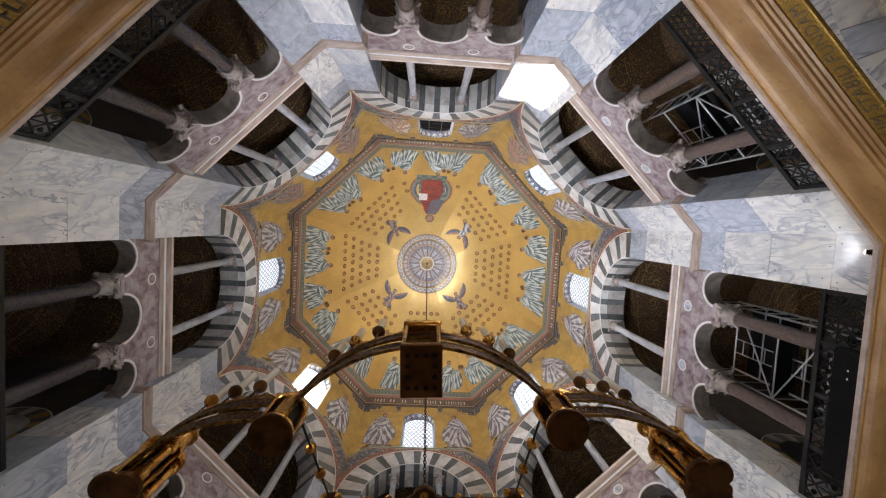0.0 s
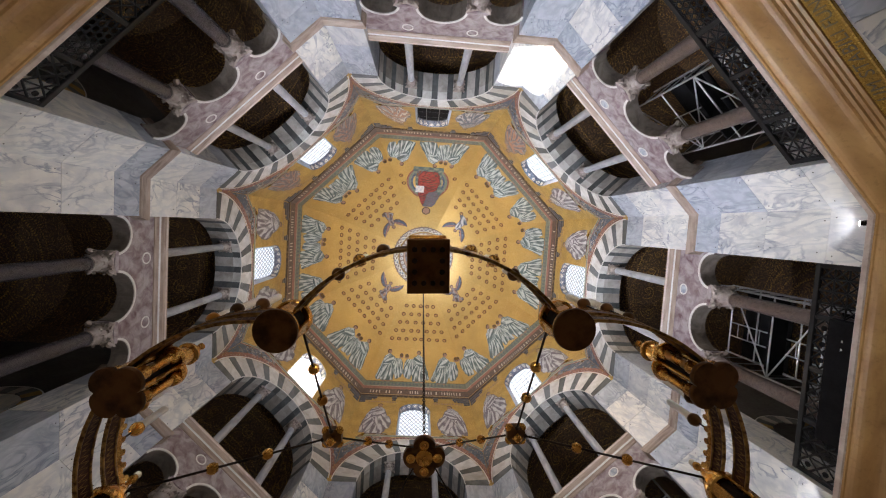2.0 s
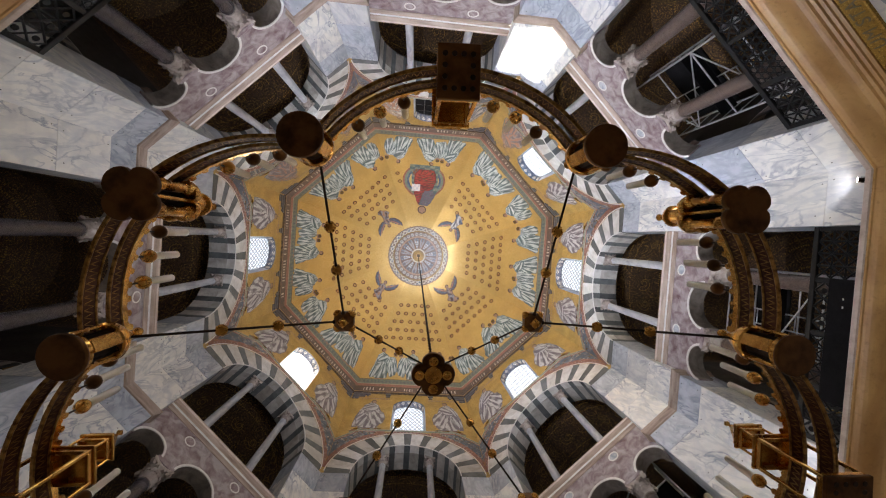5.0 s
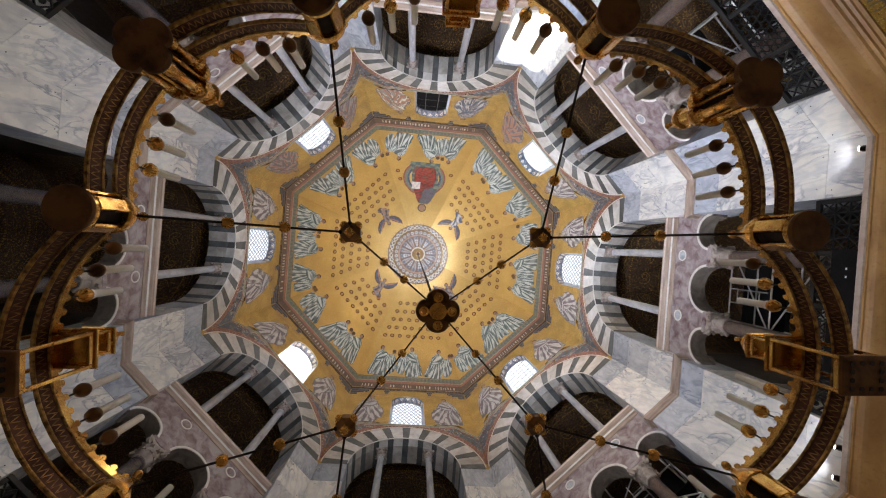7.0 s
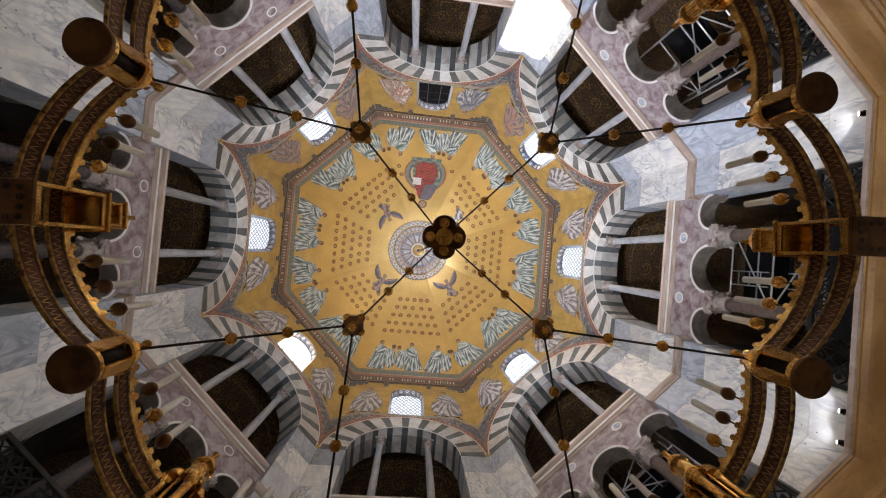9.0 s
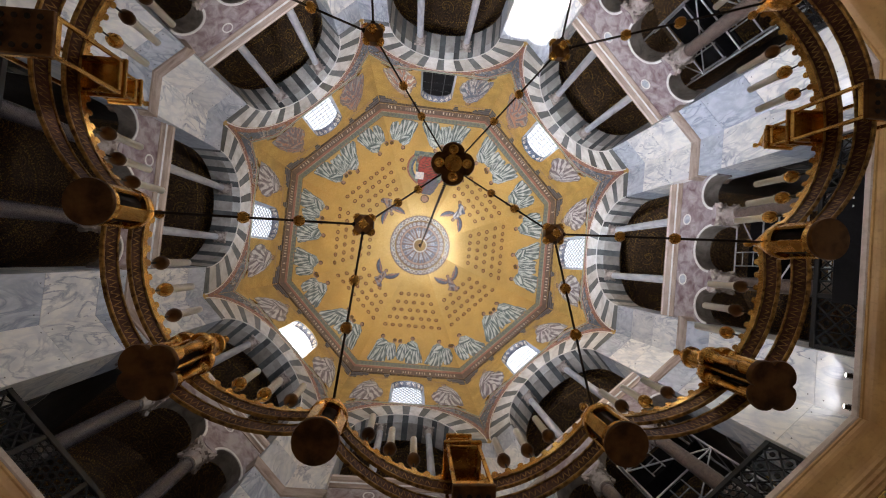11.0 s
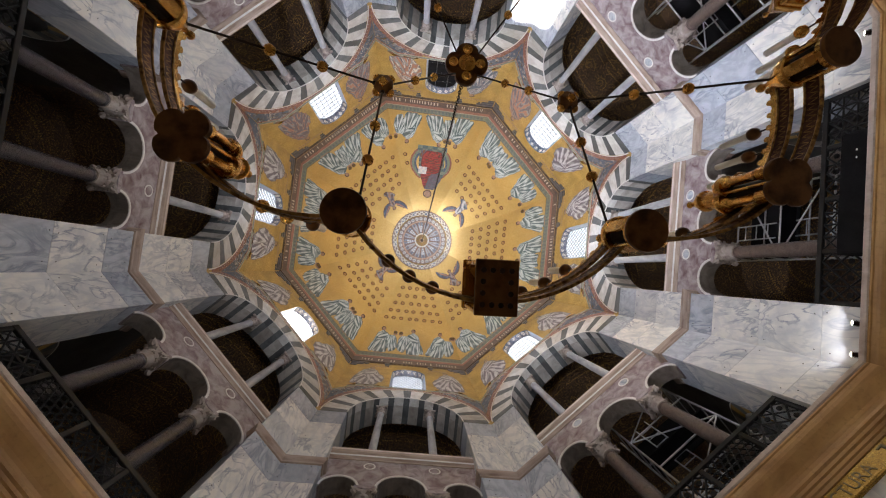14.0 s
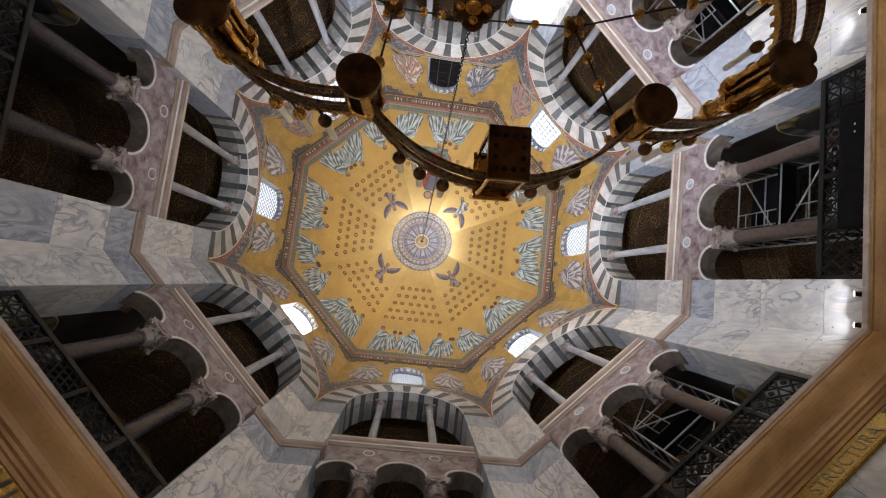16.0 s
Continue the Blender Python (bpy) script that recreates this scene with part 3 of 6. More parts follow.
def entablature(k):
    ent = thing("entablature_%d" % (k + 1), "purple marble screen of three small arches with brown mouldings", "entablature", turn(k), kind="structure")
    bm = bmesh.new()
    low = [(-OPEN_R + 0.002, E_MID), (-OPEN_R + 0.002, ARCH_Z)] + arc(-SIDE_C, ARCH_Z, SIDE_R, 180, 0, 12) + arc(0, ARCH_Z, MID_R, 180, 0, 16) + arc(SIDE_C, ARCH_Z, SIDE_R, 180, 0, 12) + [(OPEN_R - 0.002, ARCH_Z), (OPEN_R - 0.002, E_MID)]
    prism(bm, low, ENT_A, ENT_A + 0.42)
    part("frieze", bm, PURPLE, ent)
    for c, r in ((-SIDE_C, SIDE_R), (0, MID_R), (SIDE_C, SIDE_R)):
        bm = bmesh.new()
        prism(bm, arc(c, ARCH_Z, r, 0, 180, 20) + arc(c, ARCH_Z, r + 0.055, 180, 0, 20), ENT_A - 0.02, ENT_A + 0.03)
        part("arch_border", bm, TRIM_WHITE, ent, "white inlaid arch border")
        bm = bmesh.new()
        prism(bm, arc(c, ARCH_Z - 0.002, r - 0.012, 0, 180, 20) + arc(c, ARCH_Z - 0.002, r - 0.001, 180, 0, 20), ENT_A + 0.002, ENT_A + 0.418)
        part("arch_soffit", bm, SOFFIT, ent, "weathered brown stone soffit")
    for s in (-1, 1):
        bm = bmesh.new()
        m = Matrix.Translation((ENT_A, s * LOW_U, 12.22)) @ Matrix.Rotation(radians(-90), 4, "Y")
        lathe(bm, [(0.125, -0.01), (0.125, 0.012), (0.16, 0.012), (0.16, -0.01)], 24, m=m)
        med = part("medallion_ring", bm, TRIM_WHITE, ent, "white inlaid ring")
        bm = bmesh.new()
        lathe(bm, [(0.120, -0.01), (0.120, 0.006)], 24, m=m)
        part("disc", bm, GREY_MARBLE if k in (0, 7, 1) else PURPLE, med)
    bm = bmesh.new()
    prof = [(ENT_A + 0.42, E_MID + 0.001), (ENT_A - 0.02, E_MID + 0.001), (ENT_A - 0.03, E_MID + 0.06), (ENT_A - 0.07, E_MID + 0.10), (ENT_A - 0.075, E_MID + 0.2), (ENT_A - 0.115, E_MID + 0.24), (ENT_A - 0.13, E_MID + 0.30), (ENT_A - 0.13, E_TOP), (ENT_A + 0.42, E_TOP)]
    a = [bm.verts.new((x, -OPEN_R + 0.002, z)) for x, z in prof]
    b = [bm.verts.new((x, OPEN_R - 0.002, z)) for x, z in prof]
    bm.faces.new(a)
    bm.faces.new(b)
    for i in range(len(prof)):
        bm.faces.new((a[i], a[(i + 1) % len(prof)], b[(i + 1) % len(prof)], b[i]))
    part("top_moulding", bm, MOULDING, ent, "brown marble moulding")
    for z0, z1, off in ((E_MID + 0.105, E_MID + 0.175, 0.078), (E_TOP - 0.10, E_TOP - 0.03, 0.134)):
        bm = bmesh.new()
        box(bm, ENT_A - off, ENT_A - off + 0.03, -OPEN_R + 0.004, OPEN_R - 0.004, z0, z1, 0.003)
        part("pale_fillet", bm, TRIM_WHITE if z1 < E_TOP - 0.1 else CORNICE_EDGE, ent, "pale marble fillet")


def capital_mesh(name, r, h):
    """A leafy capital: two rows of curled leaves, corner scrolls and a square top."""
    bm = bmesh.new()
    lathe(bm, [(r * 1.02, 0), (r * 1.12, 0.02 * h), (r * 1.12, 0.07 * h), (r * 1.0, 0.09 * h), (r * 1.05, 0.4 * h), (r * 1.3, 0.75 * h), (r * 1.55, 0.88 * h)], 16)
    for row, (z0, z1, n, off, out) in enumerate(((0.08, 0.45, 8, 0.0, 0.55), (0.2, 0.74, 8, 0.5, 0.85))):
        for i in range(n):
            ang = 2 * math.pi * (i + off) / n
            m = Matrix.Rotation(ang, 4, "Z")
            pts = [(1.03, z0, 0.34), (1.14, z0 + (z1 - z0) * 0.5, 0.36), (1.3, z1 - 0.03, 0.3), (1.03 + out, z1, 0.2), (1.0 + out, z1 - 0.09, 0.1)]
            prev = None
            for rr, zz, ww in pts:
                cur = [bm.verts.new(m @ Vector((rr * r - 0.03 * r * abs(q), q * ww * r, zz * h))) for q in (-1, 0, 1)]
                cur[1].co += m @ Vector((0.06 * r, 0, 0)) - Vector((0, 0, 0))
                if prev:
                    for q in range(2):
                        bm.faces.new((prev[q], prev[q + 1], cur[q + 1], cur[q]))
                prev = cur
    for i in range(4):
        m = Matrix.Rotation(math.pi / 4 + math.pi / 2 * i, 4, "Z")
        mm = m @ Matrix.Translation((r * 2.1, 0, 0.78 * h)) @ Matrix.Rotation(radians(90), 4, "X")
        lathe(bm, [(0.12 * r, -0.26 * r), (0.4 * r, -0.2 * r), (0.4 * r, 0.2 * r), (0.12 * r, 0.26 * r)], 10, m=mm)
    q = 1.85 * r
    v0 = []
    for z, g in ((0.86, 0.94), (0.92, 1.0), (1.0, 1.02)):
        ring = []
        for i in range(4):
            a0, a1 = math.pi / 4 + math.pi / 2 * i, math.pi / 4 + math.pi / 2 * (i + 1)
            for f in (0.0, 0.25, 0.5, 0.75):
                p = Vector((math.cos(a0), math.sin(a0))) * (1 - f) + Vector((math.cos(a1), math.sin(a1))) * f
                dip = 1 - 0.25 * math.sin(math.pi * f)
                ring.append(bm.verts.new((p.x * q * 1.41 * g * dip, p.y * q * 1.41 * g * dip, z * h)))
        v0.append(ring)
    for a, b in zip(v0, v0[1:]):
        for i in range(16):
            bm.faces.new((a[i], a[(i + 1) % 16], b[(i + 1) % 16], b[i]))
    bm.faces.new(v0[0][::-1])
    bm.faces.new(v0[-1])
    return mesh_of(name, bm, CAPITAL, smooth=True)


def column(name, label, r, z0, z1, cap_h, mat, group, impost):
    col = thing(name, label, "column", group=group)
    h = z1 - z0
    bm = bmesh.new()
    sz = h - cap_h - impost
    lathe(bm, [(r * 1.0, 0.16), (r * 1.02, 0.2), (r * 1.03, sz * 0.35), (r * 0.93, sz - 0.07), (r * 0.98, sz - 0.06), (r * 1.0, sz - 0.03), (r * 0.98, sz)], 28)
    part("shaft", bm, mat, col, smooth=True)
    bm = bmesh.new()
    box(bm, -r * 1.45, r * 1.45, -r * 1.45, r * 1.45, 0, 0.06, 0.008)
    lathe(bm, [(r * 1.4, 0.06), (r * 1.45, 0.08), (r * 1.4, 0.105), (r * 1.18, 0.115), (r * 1.18, 0.13), (r * 1.25, 0.14), (r * 1.2, 0.16)], 24)
    part("base", bm, CAPITAL, col, smooth=True)
    part("capital", capital_mesh("capital", r, cap_h), None, col, "carved leafy capital", m=Matrix.Translation((0, 0, sz)))
    if impost:
        bm = bmesh.new()
        q = r * 1.62
        box(bm, -q, q, -q, q, sz + cap_h, h, 0.01)
        part("impost_block", bm, PURPLE, col)
    return col


low_col = {}
for key, mat, lab in (("brown", COLUMN_BROWN, "polished brown granite column with a carved leafy capital"), ("purple", COLUMN_PURPLE, "dark porphyry column with a carved leafy capital")):
    low_col[key] = column("gallery_column", lab, 0.165, FLOOR2, ARCH_Z, 0.47, mat, "lower columns of the gallery screens", 0.12)
up_col = column("upper_column", "slender pale grey marble column with a small leafy capital", 0.125, E_TOP, 16.86, 0.42, COLUMN_GREY, "upper columns under the great arches", 0.0)
used = set()
for k in range(8):
    entablature(k)
    for s in (-1, 1):
        key = "purple" if k in (3, 4, 5) else "brown"
        m = turn(k) @ Matrix.Translation((ENT_A + 0.2, s * LOW_U, FLOOR2))
        if key in used:
            copy_thing(low_col[key], m)
        else:
            low_col[key].matrix_world = m
            used.add(key)
        m = turn(k) @ Matrix.Translation((ENT_A + 0.2, s * UP_U, E_TOP))
        if "up" in used:
            copy_thing(up_col, m)
        else:
            up_col.matrix_world = m
            used.add("up")

# ---- gallery bays behind the arches ----
BAY_W, BAY_END = 2.55, 14.2
for k in range(8):
    bay = thing("gallery_bay_%d" % (k + 1), "dim gallery bay under a barrel vault of dark gold mosaic", "vault", turn(k), kind="structure")
    bm = bmesh.new()
    for s in (-1, 1):
        box(bm, A + WALL_T + 0.002, BAY_END, s * BAY_W, s * (BAY_W + 0.25), FLOOR2, 15.0)
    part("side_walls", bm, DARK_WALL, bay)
    bm = bmesh.new()
    prism(bm, arc(0, 15.0, BAY_W, 0, 180, 28) + arc(0, 15.0, BAY_W + 0.25, 180, 0, 28), A + WALL_T + 0.002, BAY_END)
    part("vault", bm, VAULT, bay)
    bm = bmesh.new()
    box(bm, BAY_END - 0.3, BAY_END + 0.1, -BAY_W - 0.3, BAY_W + 0.3, FLOOR2, 17.9)
    part("end_wall", bm, VAULT, bay)

# gold ornament on the vaults and end walls: beaded bands, scrolls and arcs, past counting
VAULT_GOLD = mosaic("old_gold_mosaic", (0.60, 0.37, 0.09), (0.90, 0.62, 0.20), (0.22, 0.12, 0.04), 30.0, 0.30, 0.5)
for k, bay in enumerate(sorted((ob for ob in scene.objects if ob.name.startswith("gallery_bay_")), key=lambda ob: ob.name)):
    rv = random.Random(900 + k)
    bm = bmesh.new()

    def on_vault(x, a, r=BAY_W - 0.012):
        return Vector((x, r * math.cos(a), 15.0 + r * math.sin(a)))

    def lozenge(c, e, f):
        bm.faces.new([bm.verts.new(p) for p in (c - e, c - f, c + e, c + f)])
    for x in (8.75, 9.05, 10.35, 10.65, 12.0, 12.3):
        for i in range(90):
            a = math.pi * (i + 0.5) / 90
            if rv.random() < 0.85:
                tang = Vector((0, -math.sin(a), math.cos(a)))
                lozenge(on_vault(x, a), Vector((rv.uniform(0.02, 0.04), 0, 0)), tang * rv.uniform(0.018, 0.03))
    for x in (9.7, 11.33):
        for i in range(9):
            a0 = math.pi * (i + 0.5) / 9
            for ring, turns in ((0.34, 0.8), (0.16, 1.2)):
                prev = None
                for q in range(29):
                    g = q / 28
                    th = 2 * math.pi * turns * g + i
                    r = ring * (1 - 0.62 * g)
                    cur = [bm.verts.new(on_vault(x + (r + w) * math.cos(th), a0 + (r + w) * math.sin(th) / BAY_W)) for w in (-0.007, 0.007)]
                    if prev:
                        bm.faces.new((prev[0], prev[1], cur[1], cur[0]))
                    prev = cur
    for r in (0.9, 1.25, 1.6, 2.05, 2.3):
        n = int(r * 34)
        for i in range(n):
            a = math.pi * (i + 0.5) / n
            c = Vector((BAY_END - 0.312, r * math.cos(a), 14.2 + r * math.sin(a)))
            rad, tan_ = Vector((0, math.cos(a), math.sin(a))), Vector((0, -math.sin(a), math.cos(a)))
            if rv.random() < 0.9:
                lozenge(c, rad * (0.05 if r in (1.25, 2.05) else 0.022), tan_ * 0.024)
    orn = part("gold_ornament", bm, VAULT_GOLD, bay, "beads and scrolls of old gold mosaic")
    tagged(orn, kind="stuff")

# striped arches that lead from bay to bay
side_dark = voussoir_mesh(15.0, GREEN_VOUSSOIR, -0.03, 0.02, 0.8, 1.15)
side_pale = voussoir_mesh(15.0, REAR_STONE, -0.03, 0.02, 0.8, 1.15)
side_yellow = voussoir_mesh(15.0, YELLOW_STONE, -0.03, 0.02, 0.8, 1.15)
for k in range(8):
    for s in (-1, 1):
        m0 = turn(k) @ Matrix.Translation((10.05, s * (BAY_W - 0.005), 10.45)) @ Matrix.Rotation(radians(90 * s), 4, "Z")
        ring = thing("side_arch_%d" % (2 * k + (s > 0) + 1), "small striped arch on the side wall of a gallery bay", "arch", m0, kind="structure")
        for i in range(12):
            part("voussoir", side_dark if i % 2 else side_yellow if i in (0, 2, 8, 10) else side_pale, None, ring, m=Matrix.Rotation(radians(-90 + 15 * (i + 0.5)), 4, "X"))
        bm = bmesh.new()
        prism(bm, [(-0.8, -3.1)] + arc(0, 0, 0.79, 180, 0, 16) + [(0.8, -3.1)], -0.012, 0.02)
        rim = bmesh.new()
        prism(rim, arc(0, 0, 1.15, 0, 180, 24) + arc(0, 0, 1.18, 180, 0, 24), -0.034, 0.02)
        part("pale_rim", rim, TRIM_WHITE, ring, "thin white rim")
        for u in (-1, 1):
            jamb = bmesh.new()
            for q in range(5):
                if q % 2 == 0:
                    box(jamb, -0.03, 0.02, min(u * 0.8, u * 1.15), max(u * 0.8, u * 1.15), -0.4 - 0.5 * q, -0.01 - 0.5 * q, 0.004)
            part("jamb_stones", jamb, YELLOW_STONE, ring, "yellow stone jamb blocks")
        # Flat panel filling the archway; the dark ones paint in the shade inside.
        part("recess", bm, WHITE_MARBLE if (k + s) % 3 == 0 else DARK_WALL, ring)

# ---- great ring chandelier ----
CX, CY = 0.01, 0.105
chand = thing("ring_chandelier", "gilded copper ring chandelier with lantern towers and white candles", "chandelier", pose(CX, CY, 0, 0, 0, -3.1))
DISC_R, BOX_R, BULGE_R = 1.955, 2.13, 2.21
BOT = 3.36


def lobe_point(k, f):
    """Along lobe k from one round tower (f 0) to the next (f 1), bulging outwards."""
    a0, a1 = radians(-22.5 + 45 * k), radians(22.5 + 45 * k)
    p, q = Vector((math.cos(a0), math.sin(a0))) * DISC_R, Vector((math.cos(a1), math.sin(a1))) * DISC_R
    mid, half = (p + q) / 2, (q - p) / 2
    bulge = BULGE_R - mid.length
    w = half.length
    R = (w * w + bulge * bulge) / (2 * bulge)
    th = math.asin(min(1, w / R)) * (2 * f - 1)
    return mid + half.normalized() * R * math.sin(th) + mid.normalized() * (R * math.cos(th) - (R - bulge))


def lobe_frame(k, f):
    p = lobe_point(k, f)
    d = (lobe_point(k, min(1, f + 0.01)) - lobe_point(k, max(0, f - 0.01))).normalized()
    return p, d, Vector((d.y, -d.x))


def sweep(bm, k, section, n=20, f0=0.0, f1=1.0):
    loops = []
    for i in range(n + 1):
        p, d, out = lobe_frame(k, f0 + (f1 - f0) * i / n)
        loops.append([bm.verts.new((*(p + out * o), z)) for o, z in section])
    m = len(section)
    for a, b in zip(loops, loops[1:]):
        for i in range(m):
            bm.faces.new((a[i], a[(i + 1) % m], b[(i + 1) % m], b[i]))
    bm.faces.new(loops[0])
    bm.faces.new(loops[-1][::-1])


def candle_mesh():
    b = bmesh.new()
    lathe(b, [(0.031, 0.03), (0.030, 0.05), (0.0245, 0.06), (0.0235, 0.27), (0.010, 0.285)], 12)
    c = mesh_of("candle", b, CANDLE, smooth=True)
    b = bmesh.new()
    lathe(b, [(0.004, -0.05), (0.014, -0.043), (0.034, -0.028), (0.043, 0.0), (0.037, 0.022), (0.024, 0.032), (0.022, 0.036)], 14)
    d = mesh_of("drip_ball", b, GILT, smooth=True)
    e = d.copy()
    e.materials[0] = GILT_DARK
    return c, d, e


CANDLE_M, BALL_GILT, BALL_IRON = candle_mesh()
rnd = random.Random(5)
for k in range(8):
    hoops = {}
    for name, z0, z1, mat in (("lower_hoop", 3.485, 3.575, ENAMEL), ("upper_hoop", 3.66, 3.745, ENAMEL)):
        bm = bmesh.new()
        sweep(bm, k, [(-0.005, z0), (0.005, z0), (0.005, z1), (-0.005, z1)])
        hoops[name] = part(name, bm, mat, chand)
        bm = bmesh.new()
        for zz in (z0, z1):
            sweep(bm, k, [(-0.008, zz - 0.007), (0.008, zz - 0.007), (0.010, zz), (0.008, zz + 0.007), (-0.008, zz + 0.007), (-0.010, zz)])
        part("beaded_rim", bm, GILT_WORN, hoops[name], "beaded gilt rim")
        # zigzag pattern in relief on both sides
        bm = bmesh.new()
        n = 104
        for i in range(n):
            f0, f1 = (i + 0.1) / n, (i + 0.9) / n
            za, zb = (z0 + 0.022, z1 - 0.022) if i % 2 else (z1 - 0.022, z0 + 0.022)
            (p, _, o), (q, _, o2) = lobe_frame(k, f0), lobe_frame(k, f1)
            for side in (-0.0065, 0.0065):
                a, b = p + o * side, q + o2 * side
                quad = [(*a, za - 0.009), (*b, zb - 0.009), (*b, zb + 0.009), (*a, za + 0.009)]
                bm.faces.new([bm.verts.new(v) for v in quad])
        part("zigzag_pattern", bm, GILT_WORN, hoops[name], "gilded zigzag ornament")
    # leafy cresting on the upper hoop
    bm = bmesh.new()
    sweep(bm, k, [(-0.003, 3.75), (0.003, 3.75), (0.003, 3.79), (-0.003, 3.79)])
    n = 22
    for i in range(n):
        p, d, out = lobe_frame(k, (i + 0.5) / n)
        for du, dz, r in ((0, 0.045, 0.019), (-0.024, 0.020, 0.015), (0.024, 0.020, 0.015)):
            m = Matrix.Translation((*(p + d * du), 3.762 + dz)) @ Matrix(((d.x, 0, out.x, 0), (d.y, 0, out.y, 0), (0, 1, 0, 0), (0, 0, 0, 1)))
            lathe(bm, [(r, -0.004), (r, 0.004)], 8, m=m)
    part("cresting", bm, GILT, hoops["upper_hoop"], "pierced gilded leaf cresting")
    for f in (0.16, 0.25, 0.34, 0.66, 0.75, 0.84):
        p, d, out = lobe_frame(k, f)
        q = p + out * 0.004
        bm = bmesh.new()
        rod(bm, (*(p + out * 0.005), 3.745), (*q, 3.885), 0.006, 6)
        arm = part("candle_arm", bm, IRON, chand)
        m = Matrix.Translation((*q, 3.925))
        part("drip_ball", BALL_IRON if rnd.random() < 0.72 else BALL_GILT, None, arm, m=m)
        part("candle", CANDLE_M, None, arm, "white wax candle", m=m)

# towers
def place_tower(k8, r):
    a = radians(k8)
    return Matrix.Translation((r * math.cos(a), r * math.sin(a), 0)) @ Matrix.Rotation(a, 4, "Z")


def round_tower(m):
    bm = bmesh.new()
    lathe(bm, [(0.108, BOT), (0.112, BOT + 0.012), (0.108, BOT + 0.025), (0.098, BOT + 0.03)], 28, m=m)
    body = part("round_tower", bm, GILT_DARK, chand, "round lantern tower with a plain disc below", smooth=True)
    bm = bmesh.new()
    lathe(bm, [(0.098, 3.385), (0.098, 3.42), (0.09, 3.425), (0.09, 3.43)], 24, m=m)
    lathe(bm, [(0.098, 3.60), (0.106, 3.61), (0.106, 3.64), (0.085, 3.68), (0.05, 3.74), (0.022, 3.79), (0.012, 3.82)], 24, m=m)
    lathe(bm, [(0.006, 3.82), (0.022, 3.835), (0.028, 3.855), (0.02, 3.875), (0.005, 3.885)], 12, m=m)
    for i in range(4):
        a = radians(45 + 90 * i)
        mm = m @ Matrix.Rotation(a, 4, "Z")
        box(bm, 0.078, 0.098, -0.035, 0.035, 3.425, 3.605, 0.004, mm)
    part("cage", bm, GILT, body, "gilded open cage and roof", smooth=True)
    bm = bmesh.new()
    lathe(bm, [(0.072, 3.40), (0.072, 3.60)], 20, m=m)
    part("inner_drum", bm, IRON, body)


def square_tower(m):
    bm = bmesh.new()
    box(bm, -0.135, 0.135, -0.105, 0.105, BOT - 0.012, BOT + 0.012, 0.004, m)
    base = part("square_tower", bm, GILT_DARK, chand, "square lantern tower with a pierced bottom plate")
    for ix in range(4):
        for iy in range(4):
            if ix in (1, 2) and iy in (1, 2):
                continue
            bm = bmesh.new()
            lathe(bm, [(0.014, BOT - 0.015), (0.014, BOT - 0.011)], 8, (0.055 * (ix - 1.5), 0.045 * (iy - 1.5), 0), m=m)
            part("pierced_hole", bm, IRON, base)
    for name, hx, hy, z0, z1, t in (("lower_storey", 0.13, 0.10, BOT + 0.012, 3.78, 0.02), ("upper_storey", 0.085, 0.07, 3.80, 3.97, 0.014)):
        for sx in (-1, 1):
            for sy in (-1, 1):
                bm = bmesh.new()
                box(bm, sx * hx - (t if sx > 0 else 0), sx * hx + (t if sx < 0 else 0), sy * hy - (t if sy > 0 else 0), sy * hy + (t if sy < 0 else 0), z0, z1, 0.003, m)
                part("corner_post", bm, GILT, base, "gilded corner post")
        for z in (z0, z1 - 0.03):
            for s in (-1, 1):
                bm = bmesh.new()
                box(bm, -hx + t, hx - t, s * hy - (t if s > 0 else 0), s * hy + (t if s < 0 else 0), z, z + 0.03, 0.003, m)
                part("rail", bm, GILT, base)
                bm = bmesh.new()
                box(bm, s * hx - (t if s > 0 else 0), s * hx + (t if s < 0 else 0), -hy + t, hy - t, z, z + 0.03, 0.003, m)
                part("rail", bm, GILT, base)
        bm = bmesh.new()
        box(bm, -hx - 0.012, hx + 0.012, -hy - 0.012, hy + 0.012, z1, z1 + 0.02, 0.005, m)
        part("storey_plate", bm, GILT, base)
    bm = bmesh.new()
    lathe(bm, [(0.10, 3.99), (0.10, 4.02), (0.07, 4.05), (0.02, 4.12), (0.008, 4.14), (0.018, 4.155), (0.02, 4.17), (0.006, 4.185)], 4, m=m @ Matrix.Rotation(radians(45), 4, "Z"))
    part("roof", bm, GILT, base)


def lobed(bm, r, z_list, m, n=48):
    """A four-lobed plate: r at the lobes' ends."""
    def shape(a, z):
        return 0.72 + 0.28 * abs(math.cos(2 * a)) ** 0.6
    lathe(bm, [(r * g, z) for g, z in z_list], n, m=m, scale_fn=shape)


